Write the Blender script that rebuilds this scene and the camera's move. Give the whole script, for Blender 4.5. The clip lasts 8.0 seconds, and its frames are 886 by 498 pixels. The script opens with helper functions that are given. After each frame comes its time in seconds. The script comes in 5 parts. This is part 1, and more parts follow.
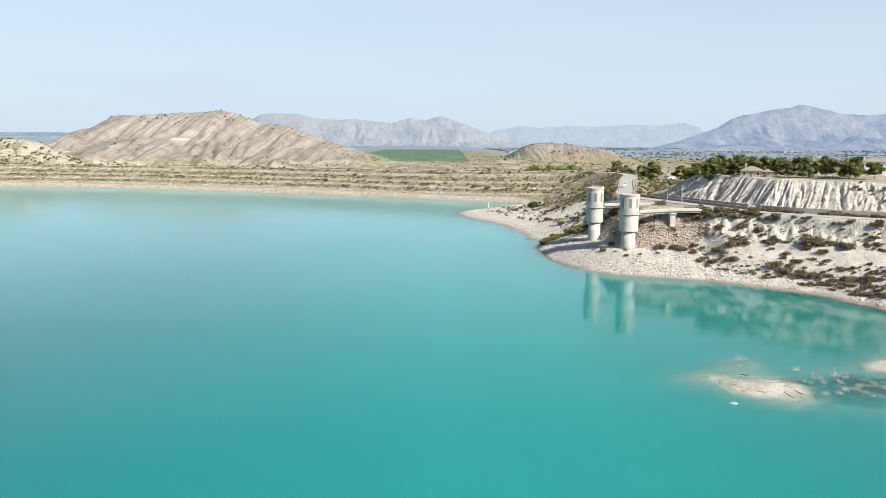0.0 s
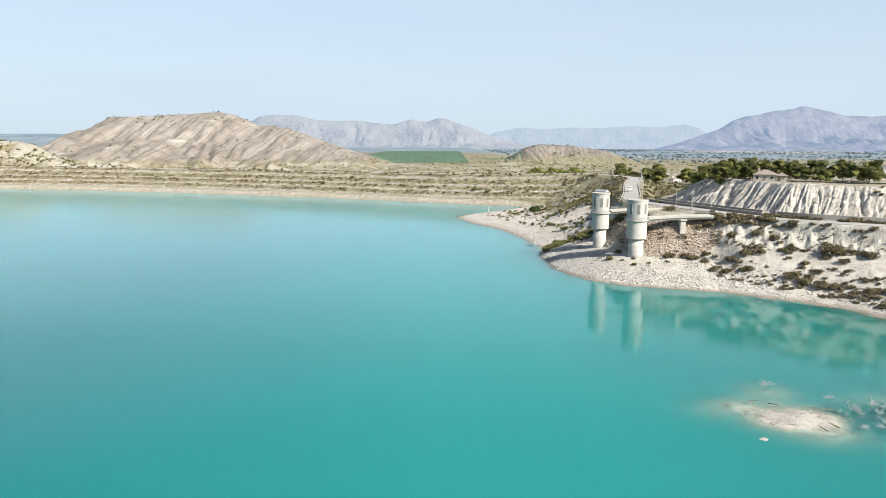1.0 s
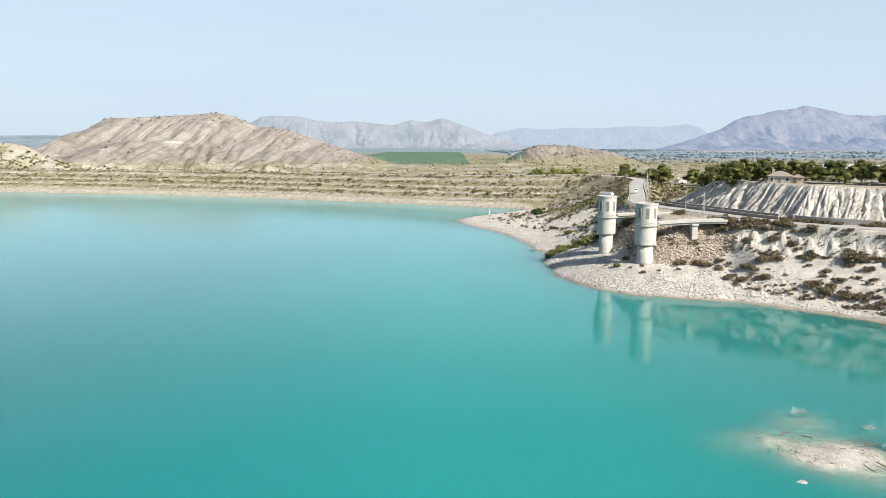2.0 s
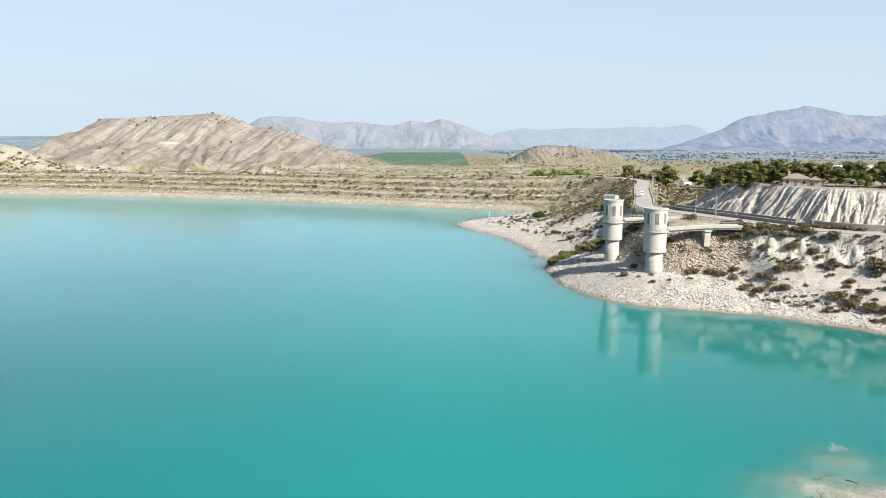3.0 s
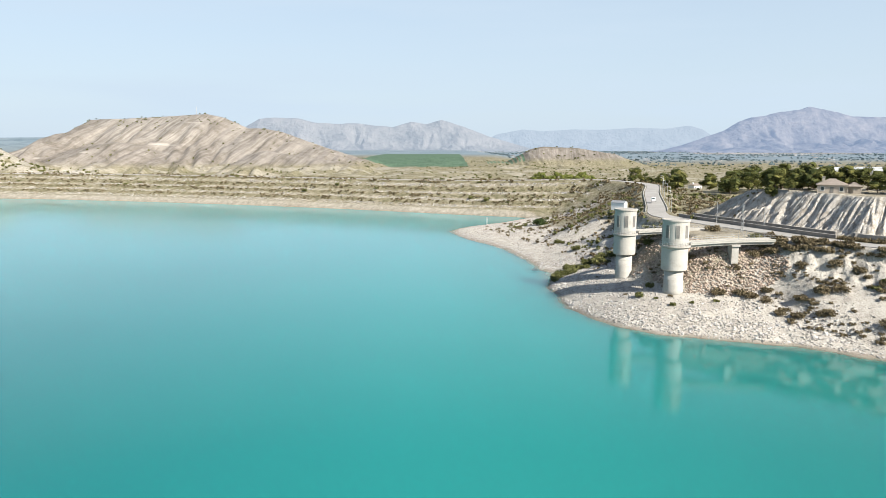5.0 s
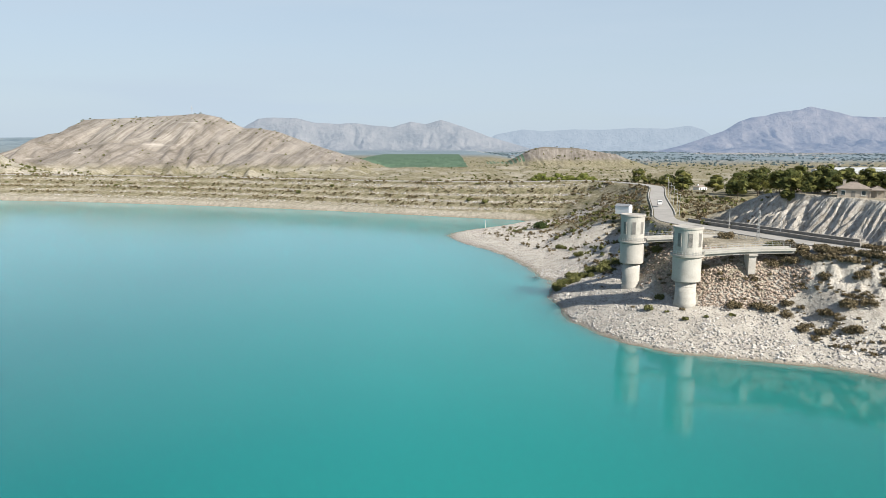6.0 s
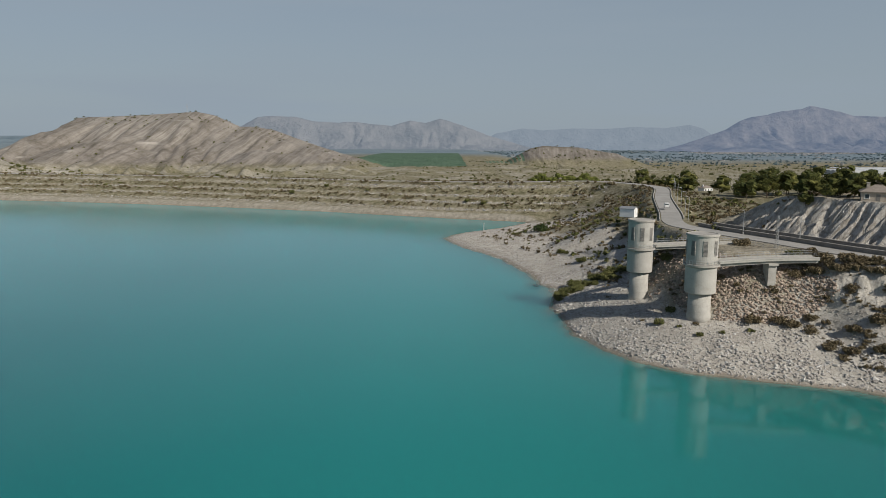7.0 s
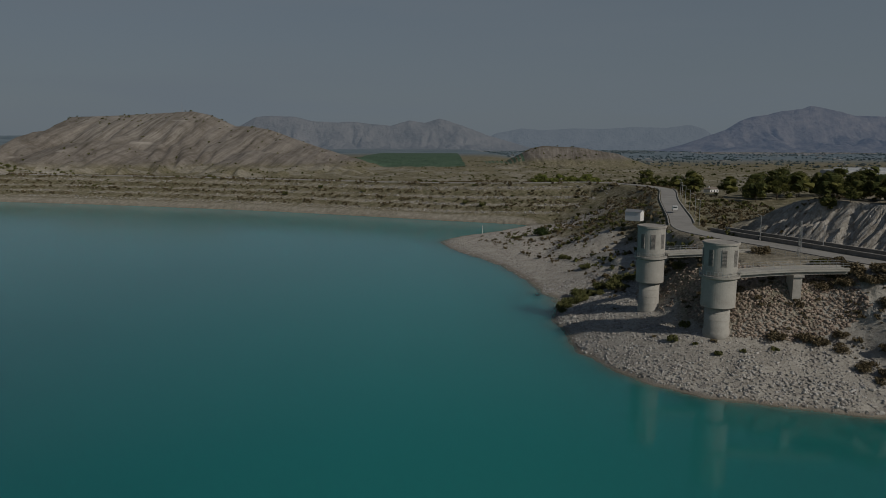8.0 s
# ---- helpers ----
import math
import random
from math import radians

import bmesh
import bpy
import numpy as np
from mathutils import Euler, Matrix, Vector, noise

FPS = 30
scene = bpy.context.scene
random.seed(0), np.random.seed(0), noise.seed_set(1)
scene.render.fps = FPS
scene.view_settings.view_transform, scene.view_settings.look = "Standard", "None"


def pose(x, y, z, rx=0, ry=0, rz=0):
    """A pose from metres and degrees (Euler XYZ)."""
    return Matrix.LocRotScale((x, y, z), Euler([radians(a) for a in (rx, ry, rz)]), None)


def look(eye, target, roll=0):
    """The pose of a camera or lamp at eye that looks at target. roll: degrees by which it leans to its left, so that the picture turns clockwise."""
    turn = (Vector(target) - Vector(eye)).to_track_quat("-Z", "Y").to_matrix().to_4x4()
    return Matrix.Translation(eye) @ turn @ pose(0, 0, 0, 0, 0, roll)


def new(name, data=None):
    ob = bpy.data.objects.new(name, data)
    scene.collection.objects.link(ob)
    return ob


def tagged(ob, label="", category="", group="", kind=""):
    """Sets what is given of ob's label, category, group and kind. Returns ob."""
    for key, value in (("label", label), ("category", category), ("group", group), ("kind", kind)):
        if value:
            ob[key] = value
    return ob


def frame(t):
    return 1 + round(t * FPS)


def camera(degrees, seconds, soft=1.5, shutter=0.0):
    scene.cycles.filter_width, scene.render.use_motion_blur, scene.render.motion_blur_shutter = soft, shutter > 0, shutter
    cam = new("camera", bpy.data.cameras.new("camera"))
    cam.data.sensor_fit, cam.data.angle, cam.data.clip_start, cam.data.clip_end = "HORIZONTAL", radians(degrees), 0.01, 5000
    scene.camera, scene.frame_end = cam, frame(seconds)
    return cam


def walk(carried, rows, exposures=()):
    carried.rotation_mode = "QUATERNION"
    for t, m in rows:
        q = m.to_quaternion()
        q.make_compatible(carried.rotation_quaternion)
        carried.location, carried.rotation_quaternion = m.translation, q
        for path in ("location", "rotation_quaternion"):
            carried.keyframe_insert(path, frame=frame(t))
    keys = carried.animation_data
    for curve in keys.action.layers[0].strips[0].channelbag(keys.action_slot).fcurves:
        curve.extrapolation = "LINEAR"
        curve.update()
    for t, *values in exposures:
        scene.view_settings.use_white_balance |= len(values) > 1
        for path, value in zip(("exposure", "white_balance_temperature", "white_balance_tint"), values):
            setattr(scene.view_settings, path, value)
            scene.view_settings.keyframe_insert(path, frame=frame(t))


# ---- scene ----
cam = camera(65.4, 8.0, 0.72)
PATH = [
    (0, (-5.028, -0.738, 46.703), (-5.035, 1.237, 46.39), 0.2),
    (0.5, (-4.541, 6.05, 46.861), (-4.549, 8.026, 46.549), 0.2),
    (1, (-4.021, 12.97, 47.046), (-4.03, 14.946, 46.737), 0.2),
    (1.5, (-3.369, 19.902, 47.092), (-3.38, 21.878, 46.784), 0.1),
    (3, (-1.436, 41.492, 47.173), (-1.45, 43.469, 46.867), 0.0),
    (3.5, (-0.692, 48.867, 47.194), (-0.706, 50.843, 46.889), -0.0),
    (4, (0.011, 55.94, 47.078), (-0.004, 57.917, 46.775), -0.0),
    (4.5, (0.924, 63.006, 47.097), (0.908, 64.983, 46.795), -0.0),
    (6, (3.268, 84.45, 47.436), (3.253, 86.427, 47.134), 0.0),
    (6.5, (3.941, 91.724, 47.487), (3.926, 93.701, 47.184), 0.0),
    (7, (4.813, 98.938, 47.512), (4.799, 100.914, 47.207), 0.1),
    (7.5, (5.544, 106.395, 47.431), (5.53, 108.372, 47.127), 0.1),
    (8, (6.175, 113.51, 47.362), (6.162, 115.486, 47.057), 0.1),
]
EXPOSURES = [(0, 0.98), (5.7, 0.98), (6.0, 0.75), (6.5, 0.3), (7.0, -0.2), (7.5, -0.8), (8.0, -1.48)]
walk(cam, [(t, look(eye, target, roll)) for t, eye, target, roll in PATH], EXPOSURES)

# ---- world and sun ----
SUN_AZ = (0.719, -0.695)
SUN_EL = radians(35.3)
world = bpy.data.worlds.new("world")
scene.world = world
world.use_nodes = True
wn = world.node_tree
sky = wn.nodes.new("ShaderNodeTexSky")
sky.sky_type = "NISHITA"
sky.sun_disc = False
sky.sun_elevation = SUN_EL
sky.sun_rotation = math.atan2(SUN_AZ[0], SUN_AZ[1])
sky.air_density, sky.dust_density, sky.ozone_density = 1.0, 1.0, 1.5
wn.nodes["Background"].inputs["Strength"].default_value = 0.0766
# thin bright haze all round the horizon and faint high cloud
wtc = wn.nodes.new("ShaderNodeTexCoord")
wsep = wn.nodes.new("ShaderNodeSeparateXYZ")
wn.links.new(wtc.outputs["Generated"], wsep.inputs[0])
wramp = wn.nodes.new("ShaderNodeValToRGB")
wramp.color_ramp.elements[0].position, wramp.color_ramp.elements[0].color = 0.0, (0.92, 0.92, 0.92, 1)
wramp.color_ramp.elements[1].position, wramp.color_ramp.elements[1].color = 0.42, (0.0, 0.0, 0.0, 1)
wmidway = wramp.color_ramp.elements.new(0.2)
wmidway.color = (0.72, 0.72, 0.72, 1)
wn.links.new(wsep.outputs[2], wramp.inputs["Fac"])
wmap = wn.nodes.new("ShaderNodeMapping")
wmap.inputs["Scale"].default_value = (1.2, 1.2, 9.0)
wmap.inputs["Rotation"].default_value = (0, 0.12, 0)
wn.links.new(wtc.outputs["Generated"], wmap.inputs["Vector"])
wcloud = wn.nodes.new("ShaderNodeTexNoise")
wcloud.inputs["Scale"].default_value, wcloud.inputs["Detail"].default_value, wcloud.inputs["Roughness"].default_value = 1.6, 6, 0.55
wn.links.new(wmap.outputs[0], wcloud.inputs["Vector"])
wcr = wn.nodes.new("ShaderNodeMapRange")
wcr.inputs["From Min"].default_value, wcr.inputs["From Max"].default_value, wcr.inputs["To Max"].default_value = 0.45, 0.8, 0.2
wn.links.new(wcloud.outputs["Fac"], wcr.inputs["Value"])
wadd = wn.nodes.new("ShaderNodeMath")
wadd.operation, wadd.use_clamp = "ADD", True
wn.links.new(wramp.outputs["Color"], wadd.inputs[0])
wn.links.new(wcr.outputs[0], wadd.inputs[1])
wmix = wn.nodes.new("ShaderNodeMix")
wmix.data_type = "RGBA"
wmix.inputs[7].default_value = (4.3, 5.2, 6.1, 1)
wn.links.new(wadd.outputs[0], wmix.inputs[0])
wn.links.new(sky.outputs[0], wmix.inputs[6])
wn.links.new(wmix.outputs[2], wn.nodes["Background"].inputs["Color"])

sun = new("sun", bpy.data.lights.new("sun", "SUN"))
sun.data.energy = 5.0
sun.data.angle = radians(0.53)
sun.data.color = (1.0, 0.95, 0.875)
sun.matrix_world = look((SUN_AZ[0] * 200, SUN_AZ[1] * 200, 200 * math.tan(SUN_EL)), (0, 0, 0))


# ---- materials ----
def material(name, rough=0.9, spec=0.3):
    m = bpy.data.materials.new(name)
    m.use_nodes = True
    b = m.node_tree.nodes["Principled BSDF"]
    b.inputs["Roughness"].default_value = rough
    b.inputs["Specular IOR Level"].default_value = spec
    return m, m.node_tree, b


def node(nt, kind, **values):
    n = nt.nodes.new("ShaderNode" + kind)
    for key, v in values.items():
        if key in n.inputs:
            n.inputs[key].default_value = v
    return n


def place(nt, space="Object", scale=(1, 1, 1)):
    tc = nt.nodes.new("ShaderNodeTexCoord")
    mp = nt.nodes.new("ShaderNodeMapping")
    mp.inputs["Scale"].default_value = scale
    nt.links.new(tc.outputs[space], mp.inputs["Vector"])
    return mp.outputs[0]


def noise_of(nt, vec, scale, detail=4.0, rough=0.6):
    n = node(nt, "TexNoise", Scale=scale, Detail=detail, Roughness=rough)
    nt.links.new(vec, n.inputs["Vector"])
    return n.outputs["Fac"]


def ramp(nt, fac, stops):
    r = nt.nodes.new("ShaderNodeValToRGB")
    while len(r.color_ramp.elements) < len(stops):
        r.color_ramp.elements.new(0.5)
    for e, (p, c) in zip(r.color_ramp.elements, stops):
        e.position = p
        e.color = (*c, 1) if len(c) == 3 else c
    nt.links.new(fac, r.inputs["Fac"])
    return r.outputs["Color"]


def mix(nt, fac, a, b, blend="MIX"):
    n = nt.nodes.new("ShaderNodeMix")
    n.data_type, n.blend_type = "RGBA", blend
    for sock, v in ((n.inputs[0], fac), (n.inputs[6], a), (n.inputs[7], b)):
        if isinstance(v, (int, float)):
            sock.default_value = v
        elif isinstance(v, tuple):
            sock.default_value = (*v, 1)
        else:
            nt.links.new(v, sock)
    return n.outputs[2]


def math_of(nt, op, a, b=0.0, clamp=False):
    n = nt.nodes.new("ShaderNodeMath")
    n.operation, n.use_clamp = op, clamp
    for sock, v in ((n.inputs[0], a), (n.inputs[1], b)):
        if isinstance(v, (int, float)):
            sock.default_value = v
        else:
            nt.links.new(v, sock)
    return n.outputs[0]


def attribute(nt, name):
    n = nt.nodes.new("ShaderNodeAttribute")
    n.attribute_name = name
    return n.outputs["Fac"]


def relief(nt, b, height, strength=0.5, distance=0.1):
    n = node(nt, "Bump", Strength=strength, Distance=distance)
    nt.links.new(height, n.inputs["Height"])
    nt.links.new(n.outputs[0], b.inputs["Normal"])


def mottled(name, colours, scale, fine=8.0, rough=0.85, spec=0.3, bump=0.3, distance=0.02, space="Object", metal=0.0, per_object=0.0):
    """A surface of two or three colours mottled at two scales, with a fine relief."""
    m, nt, b = material(name, rough, spec)
    b.inputs["Metallic"].default_value = metal
    vec = place(nt, space)
    big = noise_of(nt, vec, scale, 5, 0.65)
    small = noise_of(nt, vec, scale * fine, 4, 0.7)
    f = math_of(nt, "ADD", math_of(nt, "MULTIPLY", big, 0.6), math_of(nt, "MULTIPLY", small, 0.4))
    if per_object:
        oi = nt.nodes.new("ShaderNodeObjectInfo")
        f = math_of(nt, "ADD", f, math_of(nt, "MULTIPLY", math_of(nt, "SUBTRACT", oi.outputs["Random"], 0.5), per_object))
    n = len(colours)
    stops = [(0.34 + 0.32 * i / max(1, n - 1), c) for i, c in enumerate(colours)]
    nt.links.new(ramp(nt, f, stops), b.inputs["Base Color"])
    relief(nt, b, small, bump, distance)
    return m


def island_varied(name, colours, rough=0.9, spec=0.2, trans=0.0):
    """One colour out of a range for each loose piece of the mesh."""
    m, nt, b = material(name, rough, spec)
    g = nt.nodes.new("ShaderNodeNewGeometry")
    oi = nt.nodes.new("ShaderNodeObjectInfo")
    f = math_of(nt, "FRACT", math_of(nt, "ADD", g.outputs["Random Per Island"], oi.outputs["Random"]))
    n = len(colours)
    col = ramp(nt, f, [(i / max(1, n - 1), c) for i, c in enumerate(colours)])
    grain = noise_of(nt, place(nt), 3.0, 4, 0.7)
    nt.links.new(mix(nt, 0.35, col, ramp(nt, grain, [(0.3, (0.35, 0.35, 0.35)), (0.7, (1, 1, 1))]), "MULTIPLY"), b.inputs["Base Color"])
    return m


MAT = {}
MAT["concrete"] = mottled("pale_concrete", [(0.32, 0.30, 0.262), (0.40, 0.38, 0.337), (0.46, 0.44, 0.395)], 0.35, 9, 0.85, 0.25, 0.25, 0.03)
MAT["old_concrete"] = mottled("weathered_concrete", [(0.26, 0.24, 0.208), (0.36, 0.337, 0.297), (0.43, 0.407, 0.363)], 0.5, 7, 0.9, 0.2, 0.3, 0.03)
MAT["asphalt"] = mottled("sun_bleached_asphalt", [(0.25, 0.237, 0.213), (0.31, 0.295, 0.267), (0.37, 0.352, 0.318)], 0.12, 14, 0.9, 0.25, 0.2, 0.01)
MAT["dark_louvre"] = mottled("grey_louvre", [(0.16, 0.15, 0.135), (0.21, 0.2, 0.18)], 2.0, 6, 0.6, 0.4, 0.1, 0.01)
MAT["galvanised"] = mottled("galvanised_steel", [(0.42, 0.42, 0.41), (0.52, 0.52, 0.5)], 2.0, 6, 0.45, 0.5, 0.05, 0.005, metal=0.6)
MAT["white_paint"] = mottled("white_paint", [(0.74, 0.73, 0.70), (0.82, 0.81, 0.78)], 0.6, 8, 0.6, 0.4, 0.08, 0.005)
MAT["plastic"] = mottled("dusty_plastic_sheet", [(0.36, 0.37, 0.37), (0.46, 0.47, 0.46)], 0.2, 8, 0.5, 0.4, 0.05, 0.01)
MAT["wall_stone"] = mottled("grey_wall", [(0.17, 0.155, 0.14), (0.25, 0.23, 0.205), (0.32, 0.3, 0.27)], 0.6, 8, 0.95, 0.2, 0.5, 0.05)
MAT["plaster"] = mottled("cream_plaster", [(0.40, 0.345, 0.28), (0.48, 0.42, 0.347)], 0.7, 8, 0.9, 0.2, 0.15, 0.01)
MAT["roof_tile"] = mottled("clay_tiles", [(0.19, 0.16, 0.13), (0.29, 0.25, 0.21)], 1.2, 7, 0.9, 0.2, 0.3, 0.03)
MAT["glass"] = material("dark_glass", 0.08, 0.6)[0]
MAT["glass"].node_tree.nodes["Principled BSDF"].inputs["Base Color"].default_value = (0.03, 0.04, 0.045, 1)
MAT["bark"] = mottled("pine_bark", [(0.10, 0.075, 0.055), (0.19, 0.145, 0.11)], 2.0, 6, 0.95, 0.1, 0.5, 0.05)
MAT["pine"] = island_varied("pine_needles", [(0.035, 0.047, 0.015), (0.085, 0.095, 0.026), (0.2, 0.19, 0.055)])
MAT["shrub"] = island_varied("dry_shrub_leaves", [(0.095, 0.075, 0.042), (0.175, 0.138, 0.076), (0.27, 0.215, 0.13)])
MAT["green_shrub"] = island_varied("green_shrub_leaves", [(0.07, 0.078, 0.026), (0.13, 0.135, 0.044), (0.21, 0.2, 0.078)])
MAT["dark_bush"] = island_varied("dark_evergreen_leaves", [(0.02, 0.035, 0.012), (0.045, 0.07, 0.022), (0.085, 0.11, 0.035)])
MAT["dead_wood"] = island_varied("bleached_dead_twigs", [(0.36, 0.36, 0.36), (0.52, 0.52, 0.52)])
MAT["pale_stone"] = island_varied("pale_limestone", [(0.28, 0.256, 0.225), (0.42, 0.394, 0.356), (0.55, 0.526, 0.485)])
MAT["brown_stone"] = island_varied("brown_limestone", [(0.25, 0.19, 0.148), (0.36, 0.287, 0.225), (0.47, 0.39, 0.315)])

# ground: bare marl, scrub, gravel, fields, by the zones stored on the mesh
gm, nt, gb = material("dry_ground", 0.95, 0.15)
vec = place(nt)
patch = noise_of(nt, vec, 0.035, 6, 0.65)
mid = noise_of(nt, vec, 0.3, 6, 0.7)
fine = noise_of(nt, vec, 2.2, 5, 0.75)
tone = math_of(nt, "ADD", math_of(nt, "MULTIPLY", mid, 0.5), math_of(nt, "MULTIPLY", fine, 0.5))
soil = ramp(nt, tone, [(0.37, (0.165, 0.139, 0.101)), (0.5, (0.319, 0.279, 0.219)), (0.63, (0.473, 0.431, 0.354))])
marl = ramp(nt, tone, [(0.36, (0.27, 0.243, 0.205)), (0.5, (0.43, 0.40, 0.348)), (0.64, (0.56, 0.528, 0.47))])
streak = noise_of(nt, place(nt, "Object", (1, 1, 0.16)), 0.9, 6, 0.75)
marl = mix(nt, 0.65, marl, ramp(nt, streak, [(0.38, (0.40, 0.35, 0.29)), (0.52, (1, 1, 1)), (0.64, (1.2, 1.2, 1.2))]), "MULTIPLY")
gravel = ramp(nt, tone, [(0.37, (0.235, 0.212, 0.178)), (0.5, (0.39, 0.36, 0.308)), (0.63, (0.51, 0.477, 0.415))])
scrub = ramp(nt, tone, [(0.37, (0.072, 0.07, 0.034)), (0.5, (0.165, 0.148, 0.085)), (0.62, (0.34, 0.30, 0.215))])
# haze put into base colours: crop green paled, far plain turned blue-grey
crop = ramp(nt, noise_of(nt, place(nt, "Object", (1, 0.08, 1)), 0.35, 3, 0.6), [(0.3, (0.055, 0.098, 0.06)), (0.7, (0.10, 0.152, 0.10))])
hazed_plain = ramp(nt, noise_of(nt, place(nt, "Object", (0.5, 1, 1)), 0.02, 8, 0.75), [(0.35, (0.11, 0.15, 0.175)), (0.52, (0.16, 0.207, 0.232)), (0.66, (0.235, 0.265, 0.28)), (0.74, (0.36, 0.375, 0.385))])
col = mix(nt, math_of(nt, "MULTIPLY", attribute(nt, "scrub"), math_of(nt, "ADD", 0.5, patch), True), soil, scrub)
# grey-pink hillsides with white slanting wash-outs
hsep = nt.nodes.new("ShaderNodeSeparateXYZ")
nt.links.new(place(nt), hsep.inputs[0])
hcomb = nt.nodes.new("ShaderNodeCombineXYZ")
nt.links.new(math_of(nt, "SUBTRACT", hsep.outputs[0], math_of(nt, "MULTIPLY", hsep.outputs[2], 0.4)), hcomb.inputs[0])
nt.links.new(math_of(nt, "MULTIPLY", hsep.outputs[2], 0.10), hcomb.inputs[1])
wash = noise_of(nt, hcomb.outputs[0], 0.30, 4, 0.65)
hfine = noise_of(nt, vec, 0.55, 4, 0.7)
hmid = noise_of(nt, vec, 0.06, 6, 0.7)
hillside = ramp(nt, math_of(nt, "ADD", math_of(nt, "MULTIPLY", hfine, 0.4), math_of(nt, "MULTIPLY", hmid, 0.6)), [(0.36, (0.105, 0.09, 0.07)), (0.48, (0.172, 0.151, 0.127)), (0.62, (0.245, 0.22, 0.19))])
lines = noise_of(nt, hcomb.outputs[0], 0.2, 5, 0.75)
hillside = mix(nt, 0.75, hillside, ramp(nt, lines, [(0.38, (0.7, 0.68, 0.64)), (0.5, (1, 1, 1)), (0.62, (1.4, 1.4, 1.4))]), "MULTIPLY")
pale = mix(nt, hfine, (0.225, 0.205, 0.175), (0.35, 0.325, 0.287))
hillside = mix(nt, math_of(nt, "MULTIPLY", ramp(nt, wash, [(0.5, (0, 0, 0)), (0.58, (0.85, 0.85, 0.85))]), attribute(nt, "wash")), hillside, pale)
ledges = noise_of(nt, place(nt, "Object", (0.008, 0.008, 0.16)), 1.0, 5, 0.6)
hillside = mix(nt, math_of(nt, "MULTIPLY", ramp(nt, ledges, [(0.62, (0, 0, 0)), (0.66, (0.6, 0.6, 0.6))]), ramp(nt, noise_of(nt, vec, 0.016, 3, 0.5), [(0.48, (0, 0, 0)), (0.54, (1, 1, 1))])), hillside, (0.40, 0.37, 0.325))
hillside = mix(nt, attribute(nt, "cap"), hillside, mix(nt, hfine, (0.05, 0.044, 0.028), (0.13, 0.108, 0.078)))
col = mix(nt, attribute(nt, "hill"), col, hillside)
col = mix(nt, attribute(nt, "marl"), col, marl)
col = mix(nt, attribute(nt, "gravel"), col, gravel)
col = mix(nt, math_of(nt, "MULTIPLY", attribute(nt, "wet"), 0.65), col, (0.17, 0.135, 0.095))
col = mix(nt, attribute(nt, "crop"), col, crop)
col = mix(nt, attribute(nt, "weed"), col, ramp(nt, tone, [(0.4, (0.015, 0.03, 0.035)), (0.6, (0.05, 0.06, 0.06))]))
col = mix(nt, attribute(nt, "plain"), col, hazed_plain)
nt.links.new(col, gb.inputs["Base Color"])
relief(nt, gb, tone, 1.0, 0.45)
MAT["ground"] = gm

# water: milky turquoise, clear where it is shallow
wm, nt, wb = material("turquoise_water", 0.065, 0.5)
wb.inputs["IOR"].default_value = 1.33
wb.subsurface_method = "BURLEY"
wb.inputs["Subsurface Weight"].default_value = 1.0
wb.inputs["Subsurface Radius"].default_value = (1.0, 1.0, 1.0)
wb.inputs["Subsurface Scale"].default_value = 40.0
vec = place(nt, "Object", (1, 1, 1))
swirl = noise_of(nt, place(nt, "Object", (1.0, 0.35, 1)), 0.012, 4, 0.55)
wsx = nt.nodes.new("ShaderNodeSeparateXYZ")
nt.links.new(place(nt), wsx.inputs[0])
# deep runs across the lake from left to right, not with depth
deep = node(nt, "MapRange")
deep.inputs["From Min"].default_value, deep.inputs["From Max"].default_value = -90, 110
nt.links.new(wsx.outputs[0], deep.inputs["Value"])
# light falloff (left) and dark bank reflection (right) painted into the base colour
water_tint = ramp(nt, deep.outputs[0], [(0.0, (0.008, 0.106, 0.108)), (0.42, (0.013, 0.184, 0.167)), (0.56, (0.013, 0.182, 0.160)), (0.70, (0.012, 0.156, 0.138)), (0.95, (0.010, 0.122, 0.100))])
water_tint = mix(nt, math_of(nt, "MULTIPLY", swirl, 0.35), water_tint, (0.016, 0.21, 0.19))
# far water: pale sky reflection put into the base colour with distance
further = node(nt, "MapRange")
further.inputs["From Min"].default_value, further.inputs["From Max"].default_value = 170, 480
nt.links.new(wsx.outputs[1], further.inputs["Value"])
nt.links.new(mix(nt, further.outputs[0], water_tint, (0.05, 0.26, 0.275)), wb.inputs["Base Color"])
ripple = noise_of(nt, place(nt, "Object", (1, 0.6, 1)), 0.9, 4, 0.6)
relief(nt, wb, ripple, 0.16, 0.05)
nt.links.new(math_of(nt, "ADD", 0.08, math_of(nt, "MULTIPLY", further.outputs[0], 0.04)), wb.inputs["Roughness"])
clear = nt.nodes.new("ShaderNodeBsdfTransparent")
clear.inputs[0].default_value = (0.92, 0.97, 0.92, 1)
blend = nt.nodes.new("ShaderNodeMixShader")
murk = math_of(nt, "SUBTRACT", 1.0, math_of(nt, "POWER", 2.718, math_of(nt, "MULTIPLY", attribute(nt, "depth"), -2.4)), True)
nt.links.new(murk, blend.inputs[0])
nt.links.new(clear.outputs[0], blend.inputs[1])
nt.links.new(wb.outputs[0], blend.inputs[2])
nt.links.new(blend.outputs[0], nt.nodes["Material Output"].inputs["Surface"])
MAT["water"] = wm


